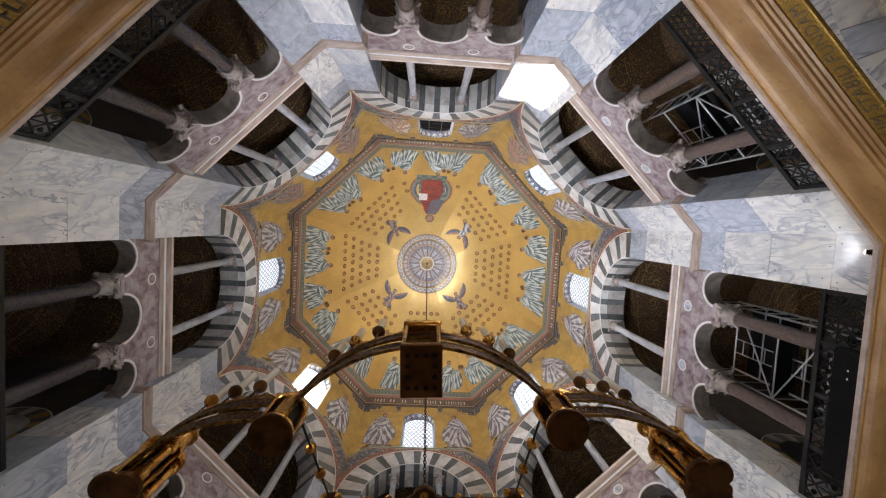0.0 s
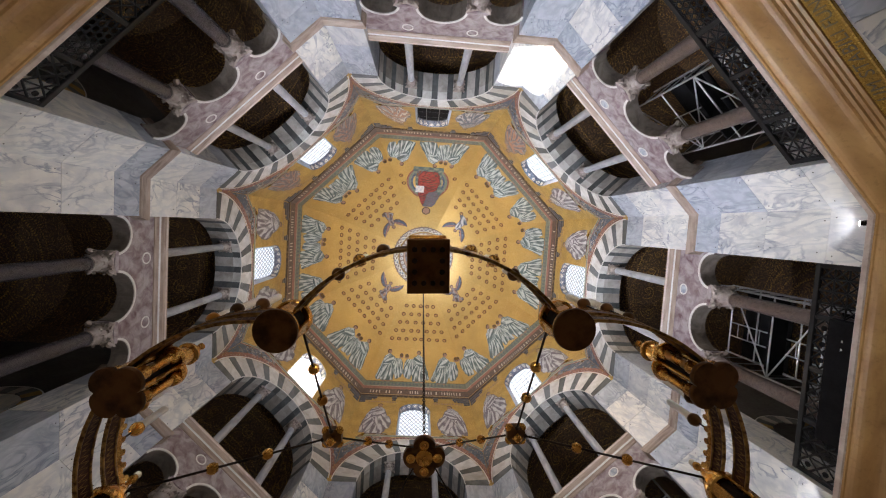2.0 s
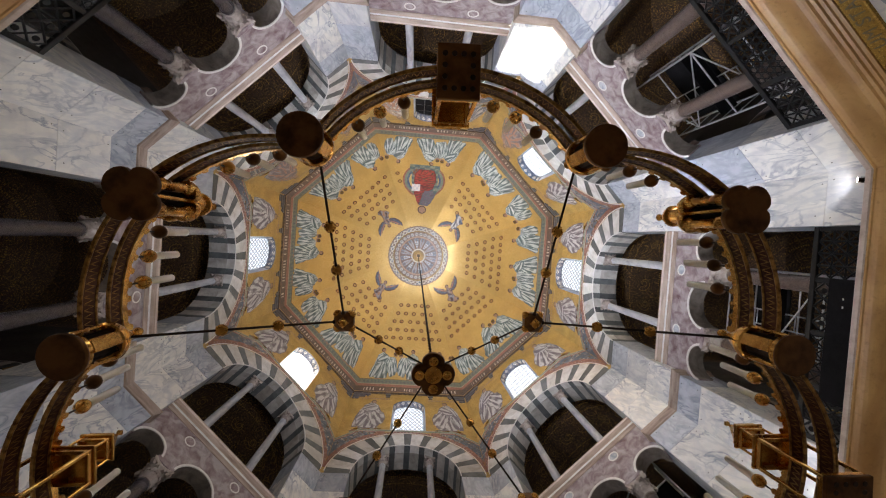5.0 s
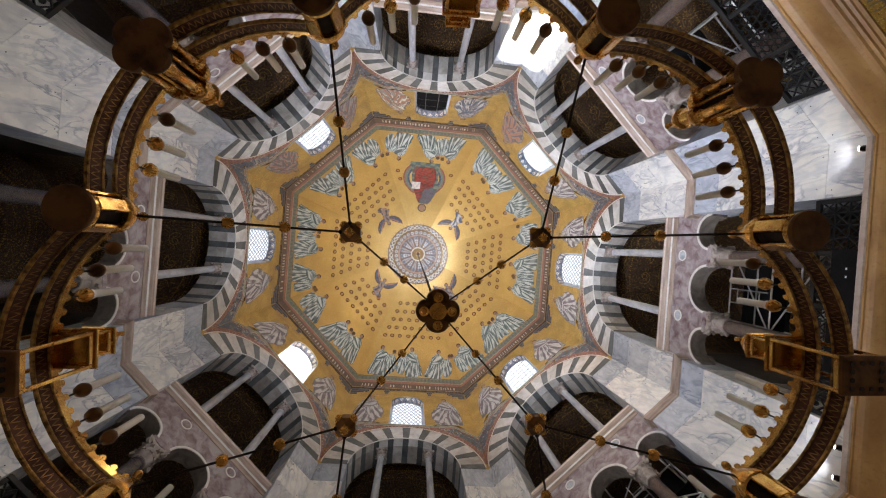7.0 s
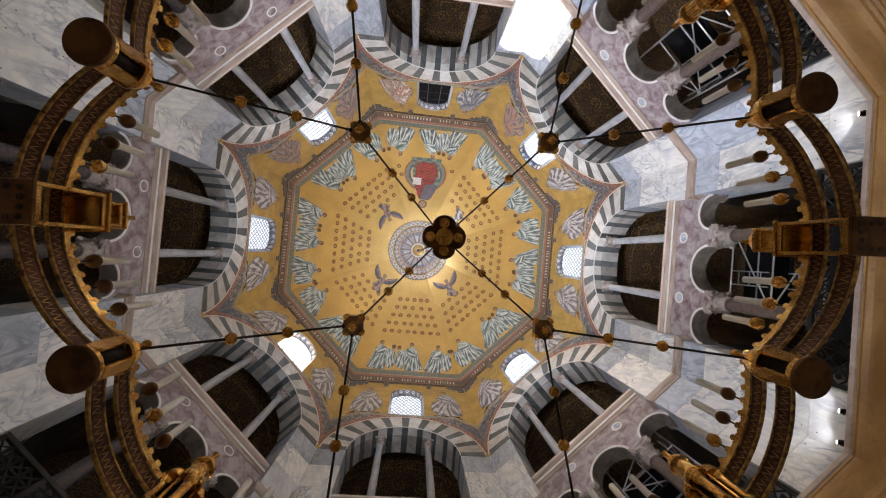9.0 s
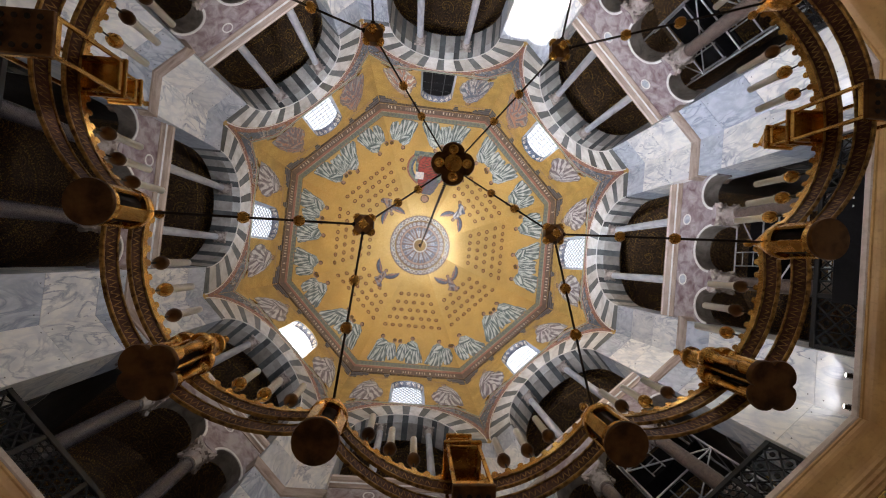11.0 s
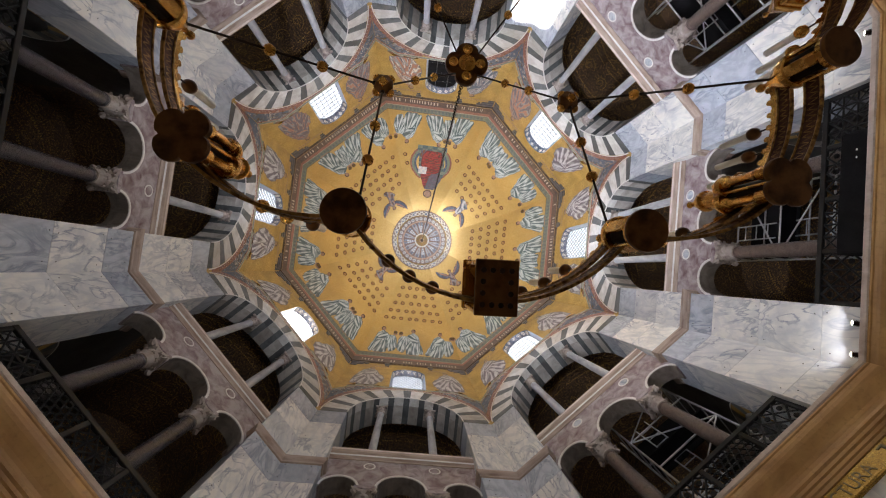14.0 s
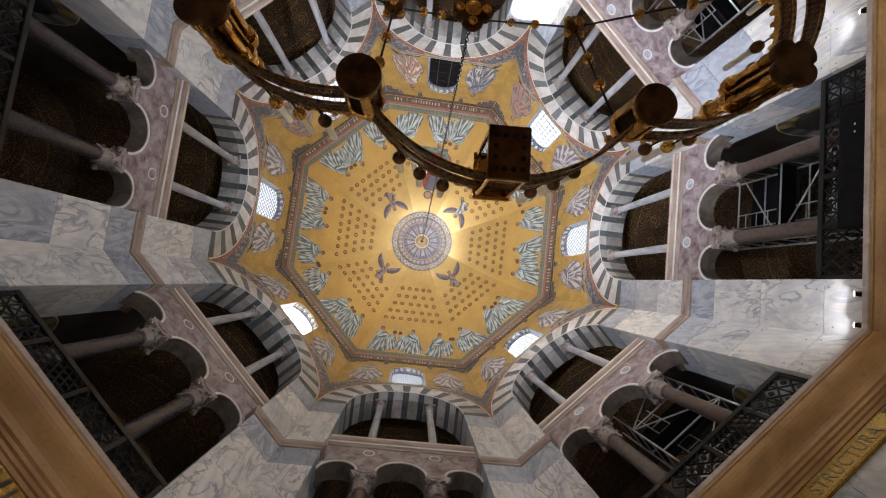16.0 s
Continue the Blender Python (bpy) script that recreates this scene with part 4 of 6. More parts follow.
def quatrefoil_tower(m):
    bm = bmesh.new()
    lobed(bm, 0.14, [(1.0, BOT), (1.03, BOT + 0.012), (1.0, BOT + 0.03), (0.9, BOT + 0.035)], m)
    base = part("quatrefoil_tower", bm, GILT_DARK, chand, "four-lobed lantern tower with a plain lobed bottom plate", smooth=True)
    for i in range(4):
        a = math.pi / 2 * i
        bm = bmesh.new()
        lathe(bm, [(0.034, BOT + 0.035), (0.036, 3.47), (0.028, 3.48), (0.026, 3.66), (0.036, 3.67), (0.04, 3.70), (0.032, 3.74), (0.012, 3.80)], 14, Vector((0.09 * math.cos(a), 0.09 * math.sin(a), 0)), m=m)
        part("turret", bm, GILT, base, "gilded corner turret", smooth=True)
        b = math.pi / 2 * i + math.pi / 4
        bm = bmesh.new()
        lathe(bm, [(0.010, BOT + 0.035), (0.010, 3.7)], 8, Vector((0.075 * math.cos(b), 0.075 * math.sin(b), 0)), m=m)
        part("rod", bm, GILT, base, smooth=True)
    bm = bmesh.new()
    lobed(bm, 0.125, [(1.0, 3.70), (1.06, 3.72), (1.0, 3.75), (0.6, 3.80)], m)
    lathe(bm, [(0.06, 3.79), (0.055, 3.92), (0.07, 3.93), (0.07, 3.95), (0.04, 4.0), (0.015, 4.06), (0.02, 4.075), (0.024, 4.09), (0.006, 4.11)], 18, m=m)
    part("crown", bm, GILT, base, smooth=True)
    bm = bmesh.new()
    lathe(bm, [(0.05, BOT + 0.03), (0.05, 3.71)], 16, m=m)
    part("inner_drum", bm, IRON, base)


for k in range(8):
    round_tower(place_tower(22.5 + 45 * k, DISC_R))
    if k % 2 == 0:
        square_tower(place_tower(45 * k, BOX_R))
    else:
        quatrefoil_tower(place_tower(45 * k, BOX_R))

# hangers: rods with gilded balls from the round towers to four knots and on to the hub
NODE_R, NODE_Z, HUB_Z = 1.0, 4.37, 5.25
b = bmesh.new()
lathe(b, [(0.007, -0.037), (0.024, -0.031), (0.037, -0.010), (0.037, 0.010), (0.024, 0.031), (0.007, 0.037)], 16)
BALL_M = mesh_of("ball", b, GILT, smooth=True)
for j in range(4):
    a = radians(45 + 90 * j)
    node = Vector((NODE_R * math.cos(a), NODE_R * math.sin(a), NODE_Z))
    bm = bmesh.new()
    bmesh.ops.create_cube(bm, size=0.140)
    bmesh.ops.bevel(bm, geom=list(bm.edges), offset=0.040, segments=1, affect="EDGES")
    for v in bm.verts:
        v.co = Matrix.Rotation(a, 3, "Z") @ v.co + node
    # Facet shading is put into the colour: gilt squares, dark bevels.
    for f in bm.faces:
        f.material_index = 1 if f.calc_area() > 0.0035 else 0
    knot = part("hanger_knot", bm, (GILT_DARK, GILT), chand, "many-sided gilded knot", smooth=False)
    for sx, sy, sz in ((1, 0, 0), (-1, 0, 0), (0, 1, 0), (0, -1, 0), (0, 0, -1)):
        bm = bmesh.new()
        p = node + Matrix.Rotation(a, 3, "Z") @ Vector((sx, sy, sz)) * 0.070
        bmesh.ops.create_icosphere(bm, subdivisions=2, radius=0.034, matrix=Matrix.Translation(p))
        part("boss", bm, GILT, knot, smooth=True)
    ends = [Vector((DISC_R * math.cos(a + s * math.pi / 8), DISC_R * math.sin(a + s * math.pi / 8), 3.72)) for s in (-1, 1)] + [Vector((0.13 * math.cos(a), 0.13 * math.sin(a), HUB_Z))]
    for e in ends:
        bm = bmesh.new()
        dirn = (e - node).normalized()
        rod(bm, e, node + dirn * 0.075, 0.008, 8)
        for q in (node + dirn * 0.075, e - dirn * 0.02):
            bmesh.ops.create_icosphere(bm, subdivisions=2, radius=0.018, matrix=Matrix.Translation(q))
        hang = part("hanger_rod", bm, IRON, chand, "dark iron rod", smooth=True)
        for f in (0.36, 0.62):
            p = node + (e - node) * f
            part("ball", BALL_M, None, hang, "gilded ball", m=Matrix.Translation(p) @ dirn.to_track_quat("Z", "Y").to_matrix().to_4x4())
bm = bmesh.new()
q45 = Matrix.Rotation(0, 4, "Z")
lobed(bm, 0.21, [(0.9, HUB_Z - 0.035), (1.0, HUB_Z - 0.03), (1.03, HUB_Z), (1.0, HUB_Z + 0.03), (0.6, HUB_Z + 0.06), (0.35, HUB_Z + 0.16), (0.12, HUB_Z + 0.26), (0.06, HUB_Z + 0.34)], q45)
hub = part("hub", bm, GILT_DARK, chand, "four-lobed hub plate in a dark copy of the gilding", smooth=True)
bm = bmesh.new()
for i in range(4):
    a = math.pi / 2 * i
    lathe(bm, [(0.048, -0.046), (0.05, -0.034), (0.05, 0.0)], 18, (0.135 * math.cos(a), 0.135 * math.sin(a), HUB_Z), m=q45)
    lathe(bm, [(0.02, -0.058), (0.03, -0.046), (0.03, 0.0)], 14, (0.135 * math.cos(a), 0.135 * math.sin(a), HUB_Z), m=q45)
lathe(bm, [(0.03, -0.06), (0.05, -0.05), (0.085, -0.045), (0.09, -0.03), (0.09, 0.0)], 24, (0, 0, HUB_Z), m=q45)
part("hub_boss", bm, GILT, hub, smooth=True)

# the long chain up to the crown of the dome
chain = thing("chandelier_chain", "long dark iron chain hanging from the crown of the dome", "chain", pose(CX, CY, 0))
link = bmesh.new()
n1, n2 = 12, 6
vs = []
for i in range(n1):
    a = 2 * math.pi * i / n1
    ring = []
    for j in range(n2):
        b = 2 * math.pi * j / n2
        r = 1 + 0.28 * math.cos(b)
        ring.append(link.verts.new((0.019 * r * math.cos(a), 0.006 * math.sin(b), 0.037 * (1 + 0.16 * math.cos(b)) * math.sin(a))))
    vs.append(ring)
for i in range(n1):
    for j in range(n2):
        link.faces.new((vs[i][j], vs[(i + 1) % n1][j], vs[(i + 1) % n1][(j + 1) % n2], vs[i][(j + 1) % n2]))
LINK = mesh_of("link", link, IRON, smooth=True)
z, i = HUB_Z + 0.35, 0
far = bmesh.new()
while z < APEX - 0.1:
    m = Matrix.Translation((0, 0, z)) @ Matrix.Rotation(radians(90 * (i % 2) + 20), 4, "Z")
    if i < 270:
        part("link", LINK, None, chain, m=m)
    else:
        old = len(far.verts)
        far.from_mesh(LINK)
        far.verts.ensure_lookup_table()
        bmesh.ops.transform(far, matrix=m, verts=far.verts[old:])
    z += 0.064
    i += 1
tagged(part("upper_links", far, IRON, chain, smooth=True), kind="stuff")

# ---- mosaics on the dome ----
def on_dome(k, lift=0.012):
    return lambda u, phi: dome(k, u, phi, lift)


def rows_between(points, step):
    """Fills rows (h, left, right) between key rows, smoothly enough for the curve."""
    out = []
    for (h0, l0, r0), (h1, l1, r1) in zip(points, points[1:]):
        n = max(1, int(abs(h1 - h0) / step))
        for i in range(n):
            f = i / n
            out.append((h0 + (h1 - h0) * f, l0 + (l1 - l0) * f, r0 + (r1 - r0) * f))
    out.append(points[-1])
    return out


def smooth_rows(keys, n):
    """n + 1 rows between key rows (y, left, right), eased from one to the next."""
    out = []
    for i in range(n + 1):
        y = keys[0][0] + (keys[-1][0] - keys[0][0]) * i / n
        for a, b in zip(keys, keys[1:]):
            if y <= b[0] + 1e-9:
                f = (y - a[0]) / (b[0] - a[0])
                f = f * f * (3 - 2 * f)
                out.append((y, a[1] + (b[1] - a[1]) * f, a[2] + (b[2] - a[2]) * f))
                break
    return out


def drape(bm, put, keys, anchor, folds, rnd, nr=36, nc=22, edge=3, bias=0.0):
    """A cloth area whose folds fan out from an anchor; four tones, light to dark."""
    ax, ay = anchor
    p1, p2, p3, p4 = (rnd.uniform(0, 6.28) for _ in range(4))
    rows = smooth_rows(keys, nr)
    grid = [[bm.verts.new(put(l + (r - l) * c / nc, y)) for c in range(nc + 1)] for y, l, r in rows]
    for i in range(nr):
        y, l, r = rows[i]
        for c in range(nc):
            f = (c + 0.5) / nc
            x = l + (r - l) * f
            th = math.atan2(x - ax, ay - y + 0.08)
            v = 0.62 * math.sin(folds * th + p1 + 1.6 * math.sin(5 * y + p2)) + 0.42 * math.sin(1.7 * folds * th - 7 * y + p3) + 0.34 * math.sin(19 * y - 14 * x + p4)
            v += bias + 0.35 * (0.5 - f)
            tone = 0 if v > 0.22 else 1 if v > -0.20 else 2 if v > -0.66 else 3
            if c in (0, nc - 1) or i == 0:
                tone = max(tone, edge)
            bm.faces.new((grid[i][c], grid[i][c + 1], grid[i + 1][c + 1], grid[i + 1][c])).material_index = tone


def disc(bm, put, cx, cy, rx, ry, mi, n=12):
    bm.faces.new([bm.verts.new(put(cx + rx * math.cos(2 * math.pi * i / n), cy + ry * math.sin(2 * math.pi * i / n))) for i in range(n)]).material_index = mi


def robe_mesh(surface, u, h, width, height, flip, seed, seated=False):
    """A plain draped shape: under-robe, cloak and a cloth held out to one side."""
    rnd = random.Random(seed)
    bm = bmesh.new()
    lean = rnd.uniform(-0.08, 0.22)

    def sheet(lift):
        return lambda x, y: surface(u + flip * (x + lean * y) * width, h + y * height, lift)
    j = lambda q=0.03: rnd.uniform(-q, q)
    if seated:
        body = [(0.0, -0.30 + j(), 0.22), (0.10, -0.40 + j(), 0.34 + j()), (0.30, -0.44 + j(), 0.42 + j()), (0.48, -0.36, 0.40 + j()), (0.62, -0.30, 0.30), (0.76, -0.27 + j(), 0.24), (0.86, -0.14, 0.12), (0.90, -0.06, 0.06)]
        cloth = [(0.06 + j(), 0.10, 0.24), (0.20, 0.06, 0.46), (0.36, -0.10, 0.50), (0.50, -0.22, 0.44), (0.60, -0.24, 0.30)]
        tail = [(0.02, -0.50, -0.36), (0.14, -0.52 + j(), -0.26), (0.34, -0.48, -0.24), (0.56, -0.40, -0.26), (0.70, -0.32, -0.26)]
    else:
        for x in (-0.16, 0.04):
            disc(bm, sheet(0.001), x, 0.005, 0.085, 0.028, 4)
        body = [(0.02, -0.30 + j(), 0.20 + j()), (0.12, -0.34 + j(), 0.24), (0.28, -0.30, 0.28), (0.44, -0.26, 0.30), (0.58, -0.25, 0.32), (0.68, -0.26, 0.32), (0.76, -0.22, 0.22), (0.81, -0.10, 0.10), (0.84, -0.06, 0.06)]
        cloth = [(0.09 + j(), 0.34, 0.42), (0.16, 0.30, 0.60 + j()), (0.30, 0.26, 0.66), (0.46, 0.22, 0.66 + j()), (0.58, 0.16, 0.62), (0.66, 0.18, 0.58), (0.71, 0.26, 0.52)]
        tail = [(0.05 + j(), -0.46, -0.36), (0.14, -0.50 + j(), -0.26), (0.32, -0.44, -0.22), (0.50, -0.34, -0.20), (0.66, -0.28, -0.20)]
    drape(bm, sheet(0.002), tail, (-0.2, 0.75), 26, rnd, 36, 14)
    drape(bm, sheet(0.006), body, (rnd.uniform(-0.25, 0.2), 0.80), rnd.uniform(24, 31), rnd, 52, 40)
    drape(bm, sheet(0.010), cloth, (rnd.uniform(0.2, 0.5) if not seated else -0.2, 0.80), rnd.uniform(22, 30), rnd, 40, 26, bias=0.10)
    # a sash across the shoulder
    sash = [(0.50, -0.24, -0.02), (0.60, -0.20, 0.14), (0.70, -0.10, 0.24), (0.77, 0.04, 0.20)]
    drape(bm, sheet(0.012), sash, (-0.6, 0.4), 26, rnd, 18, 16, bias=0.15)
    hx = 0.02 + j()
    cy = 0.90 if not seated else 0.93
    disc(bm, sheet(0.014), hx, cy, 0.098, 0.066, 5)
    disc(bm, sheet(0.016), hx + 0.015, cy - 0.012, 0.072, 0.050, 4)
    if not seated:
        disc(bm, sheet(0.014), 0.54, 0.745, 0.10, 0.028, 4)
        disc(bm, sheet(0.014), 0.54, 0.80, 0.088, 0.056, 5)
        disc(bm, sheet(0.016), 0.54, 0.80, 0.035, 0.024, 6)
    return bm


rnd = random.Random(11)
for k in range(8):
    for i, u in enumerate((-1.62, 0.0, 1.62)):
        flip = 1 if (k + i) % 2 else -1
        if k == 6 and i == 1:
            flip = 1
        h0 = 14.5 + rnd.uniform(-0.5, 0.5)
        bm = robe_mesh(lambda x, y, l: dome(k, x, y, 0.014 + l), u + rnd.uniform(-0.1, 0.1), h0 - 1.9, 1.40, 22.5, flip, 100 + 3 * k + i)
        part("robed_shape", bm, (ROBE, ROBE_MID, ROBE_DEEP, ROBE_DARK, SKIN, HAIR, BAND_GOLD), dome_base, "pale green draped shape in mosaic")

# stars in rows, past counting
bm = bmesh.new()
for k in range(8):
    for row, phi in enumerate((41.5, 46.5, 51.5, 56.3, 61.2)):
        hw = D_A * math.cos(radians(phi)) * math.tan(math.pi / 8) - 0.25
        n = (8, 7, 6, 5, 5)[row]
        for i in range(n):
            u = -hw + 2 * hw * (i + 0.5) / n + rnd.uniform(-0.04, 0.04)
            if k == 6 and abs(u) < 1.65 - 0.012 * (phi - 40):
                continue
            if k % 2 and abs(u) < 0.75 and phi > 58:
                continue
            if k % 2 and row == 4:
                continue
            for r0, r1, mi in ((0.072, 0.145, 0), (0.0, 0.036, 1)):
                c = [[bm.verts.new(dome(k, u + r * math.cos(math.pi * j / 5), phi + math.degrees(r * math.sin(math.pi * j / 5) / D_A), 0.012)) for j in range(10)] for r in (r0, r1) if r > 0]
                if len(c) == 2:
                    for j in range(10):
                        bm.faces.new((c[0][j], c[0][(j + 1) % 10], c[1][(j + 1) % 10], c[1][j])).material_index = mi
                else:
                    bm.faces.new(c[0]).material_index = mi
st = part("star_pattern", bm, (STAR, RED), dome_base, "rows of small brown mosaic stars")
tagged(st, kind="stuff")

# bands at the foot of the dome
t8 = math.tan(math.pi / 8)
for k in range(8):
    for name, p0, p1, mat, lift in (("lettered_band", 2.0, 6.8, LETTER_BAND, 0.010), ("red_band", 6.8, 8.9, SALMON, 0.010), ("pale_line", 8.9, 9.15, CREAM_DIM, 0.011), ("green_band", 9.15, 12.8, GREEN, 0.010), ("dark_line", 12.8, 13.1, STAR, 0.011)):
        bm = bmesh.new()
        rows = []
        for i in range(7):
            phi = p0 + (p1 - p0) * i / 6
            hw = (D_A - lift) * math.cos(radians(phi)) * t8
            rows.append((phi, -hw, hw))
        strip(bm, rows, 1, on_dome(k, lift))
        part(name, bm, mat, dome_base)
    # worn lettering on the red band, as plain bars
    bm = bmesh.new()
    u = -2.55
    while u < 2.55:
        w = rnd.uniform(0.05, 0.15)
        if rnd.random() < 0.78:
            rows = [(3.0 + 2.4 * i / 3, u, u + w * 0.5) for i in range(4)]
            strip(bm, rows, 1, on_dome(k, 0.018))
        u += w + 0.05
    part("lettering_bars", bm, CREAM, dome_base)
    bm = bmesh.new()
    for i in range(26):
        u = -2.7 + 5.4 * (i + 0.5) / 26
        strip(bm, [(9.8, u - 0.06, u + 0.05), (11.0, u - 0.03, u + 0.08), (12.2, u - 0.01, u + 0.01)], 1, on_dome(k, 0.016))
    part("leaf_ornament", bm, ROBE_DEEP, dome_base)

# round medallion at the crown
def crown(r, th, lift):
    k = round(th / (math.pi / 4))
    a = r * math.cos(th - k * math.pi / 4)
    return Vector((r * math.cos(th), r * math.sin(th), D_Z + D_H * math.sqrt(max(0, 1 - (a / D_A) ** 2)) - lift))


MED_R = 2.12
MED_MATS = (STAR, VEST_MID, VEST, BLUE, CREAM_DIM, SKIN, HAIR, BAND_GOLD, LETTER_BAND)


def medallion_tone(r, th):
    """Which stone lies where on the round medallion: petals, leaves and scrolls in rings."""
    q = r / MED_R
    turn_of = th / (2 * math.pi)

    def cell(n, off=0.0):
        f = (turn_of * n + off) % 1.0
        return abs(f - 0.5) * 2, int(turn_of * n + off) % n
    if q < 0.075:
        return 5
    if q < 0.20:
        c, i = cell(18)
        return 7 if c < 0.55 else 6
    if q < 0.235:
        return 4
    if q < 0.62:
        c, i = cell(16)
        f = (q - 0.235) / 0.385
        w = 0.30 + 0.62 * math.sin(math.pi * min(1, 0.12 + f * 0.70))
        if f > 0.82:
            w *= math.sqrt(max(0.0, 1 - ((f - 0.82) / 0.18) ** 2))
        if c > w:
            return 0 if f < 0.5 else 8
        if c > w * 0.80:
            return 6
        seam = abs((f * 5) % 1.0 - 0.5) < 0.16
        if c < 0.10:
            return 0
        return 3 if (f > 0.66 and c < w * 0.5) or seam and i % 2 else (1, 2)[i % 2] if c < w * 0.5 else 1
    if q < 0.655:
        return 5
    if q < 0.80:
        c, i = cell(32, 0.25)
        f = abs((q - 0.655) / 0.145 - 0.5) * 2
        d = math.hypot(c, f)
        return 3 if d < 0.35 else 4 if d < 0.55 else 1 if d < 0.8 else (6, 8)[i % 2]
    if q < 0.83:
        return 7
    if q < 0.95:
        c, i = cell(40)
        f = abs((q - 0.83) / 0.12 - 0.5) * 2
        wave = abs(f - 0.5 - 0.4 * math.sin(th * 40)) < 0.3
        return 4 if wave else (3, 6, 8)[i % 3]
    if q < 0.975:
        return 2 if cell(96)[0] < 0.5 else 0
    return 8


bm = bmesh.new()
NR, NT = 64, 384
rings = [[bm.verts.new(crown(0.10 + (MED_R - 0.10) * i / NR, 2 * math.pi * j / NT, 0.02)) for j in range(NT)] for i in range(NR + 1)]
for i in range(NR):
    for j in range(NT):
        f = bm.faces.new((rings[i][j], rings[i + 1][j], rings[i + 1][(j + 1) % NT], rings[i][(j + 1) % NT]))
        f.material_index = medallion_tone(0.10 + (MED_R - 0.10) * (i + 0.5) / NR, 2 * math.pi * (j + 0.5) / NT)
part("round_medallion", bm, MED_MATS, dome_base, "round medallion of blue, grey and brown mosaic petals")
bm = bmesh.new()
for i in range(56):
    a = 2 * math.pi * i / 56
    bm.faces.new([bm.verts.new(crown(r, a + d, 0.02)) for r, d in ((2.125, -0.012), (2.24, 0), (2.125, 0.012))])
part("ray_fringe", bm, STAR, dome_base)
bm = bmesh.new()
lathe(bm, [(0.10, APEX - 0.05), (0.12, APEX - 0.03), (0.12, APEX + 0.05)], 20)
part("chain_boss", bm, IRON, dome_base)

# winged shapes on the slanting facets
for k in (1, 3, 5, 7):
    tilt = radians({1: 12, 3: -14, 5: 16, 7: -10}[k])

    def spot(x, y, lift=0.0):
        """Metres across and up from the shape's middle, turned a little."""
        return dome(k, x * math.cos(tilt) - y * math.sin(tilt), 62.0 + math.degrees((x * math.sin(tilt) + y * math.cos(tilt)) / D_A), 0.014 + lift)
    rw = random.Random(60 + k)
    for s in (-1, 1):
        bm = bmesh.new()
        spine = [Vector((s * x, y)) for x, y in ((0.10, 0.06), (0.34, 0.02), (0.60, 0.16), (0.80, 0.40), (0.90, 0.68), (0.88, 0.92))]
        prev = None
        for q in range(26):
            g = q / 25 * (len(spine) - 1.001)
            a = int(g)
            c = spine[a].lerp(spine[a + 1], g - a)
            d = (spine[a + 1] - spine[a]).normalized()
            nrm = Vector((-d.y, d.x)) * s
            w = 0.40 * math.sin(math.pi * (0.12 + 0.86 * q / 25)) ** 0.7
            notch = 0.05 * (q % 3 == 0)
            cur = [bm.verts.new(spot(*(c + nrm * (w * (e / 6) - (notch if e == 6 else 0))))) for e in range(7)]
            if prev:
                for e in range(6):
                    bm.faces.new((prev[e], prev[e + 1], cur[e + 1], cur[e])).material_index = (4, 0, 0, 3, 1, 2)[e] if q % 4 else (4, 4, 0, 4, 1, 4)[e]
            prev = cur
        part("wing", bm, (BLUE, VEST_RED, BLUE, VEST_DARK, HAIR), dome_base, "feathered wing of blue and rust mosaic")
    bm = bmesh.new()
    keys = [(-0.80, -0.34, -0.10), (-0.62, -0.40, 0.22), (-0.42, -0.22, 0.40), (-0.2, -0.18, 0.24), (0.05, -0.22, 0.20), (0.25, -0.20, 0.20), (0.38, -0.08, 0.08)]
    drape(bm, lambda x, y: spot(x, y, 0.010), keys, (0.0, 0.5), 14, rw, 26, 14)
    disc(bm, lambda x, y: spot(x, y, 0.014), 0.0, 0.50, 0.13, 0.13, 5)
    disc(bm, lambda x, y: spot(x, y, 0.016), 0.0, 0.48, 0.08, 0.09, 4)
    tones = (VEST, VEST_MID, BLUE, VEST_DARK) if k == 7 else (SKIN, VEST_MID, VEST_DARK, HAIR)
    part("winged_body", bm, (*tones, SKIN, HAIR), dome_base)

# seated shape in a round frame on one facet, plain colour fields
K = 6
bm = bmesh.new()
for r0, r1, mi in ((1.40, 1.28, 0), (1.28, 1.12, 1), (1.12, 0.98, 2)):
    for sgn in (-1, 1):
        prev = None
        for i in range(15):
            a = radians(-62 + 124 * i / 14)
            cur = [bm.verts.new(dome(K, sgn * r * math.cos(a) * (1 if a < 0.5 else 0.97), 45.0 + math.degrees(r * math.sin(a) / D_A), 0.013)) for r in (r0, r1)]
            if prev:
                bm.faces.new((prev[0], prev[1], cur[1], cur[0])).material_index = mi
            prev = cur
part("round_frame", bm, (BORDER_RED, GREEN, BLUE), dome_base)
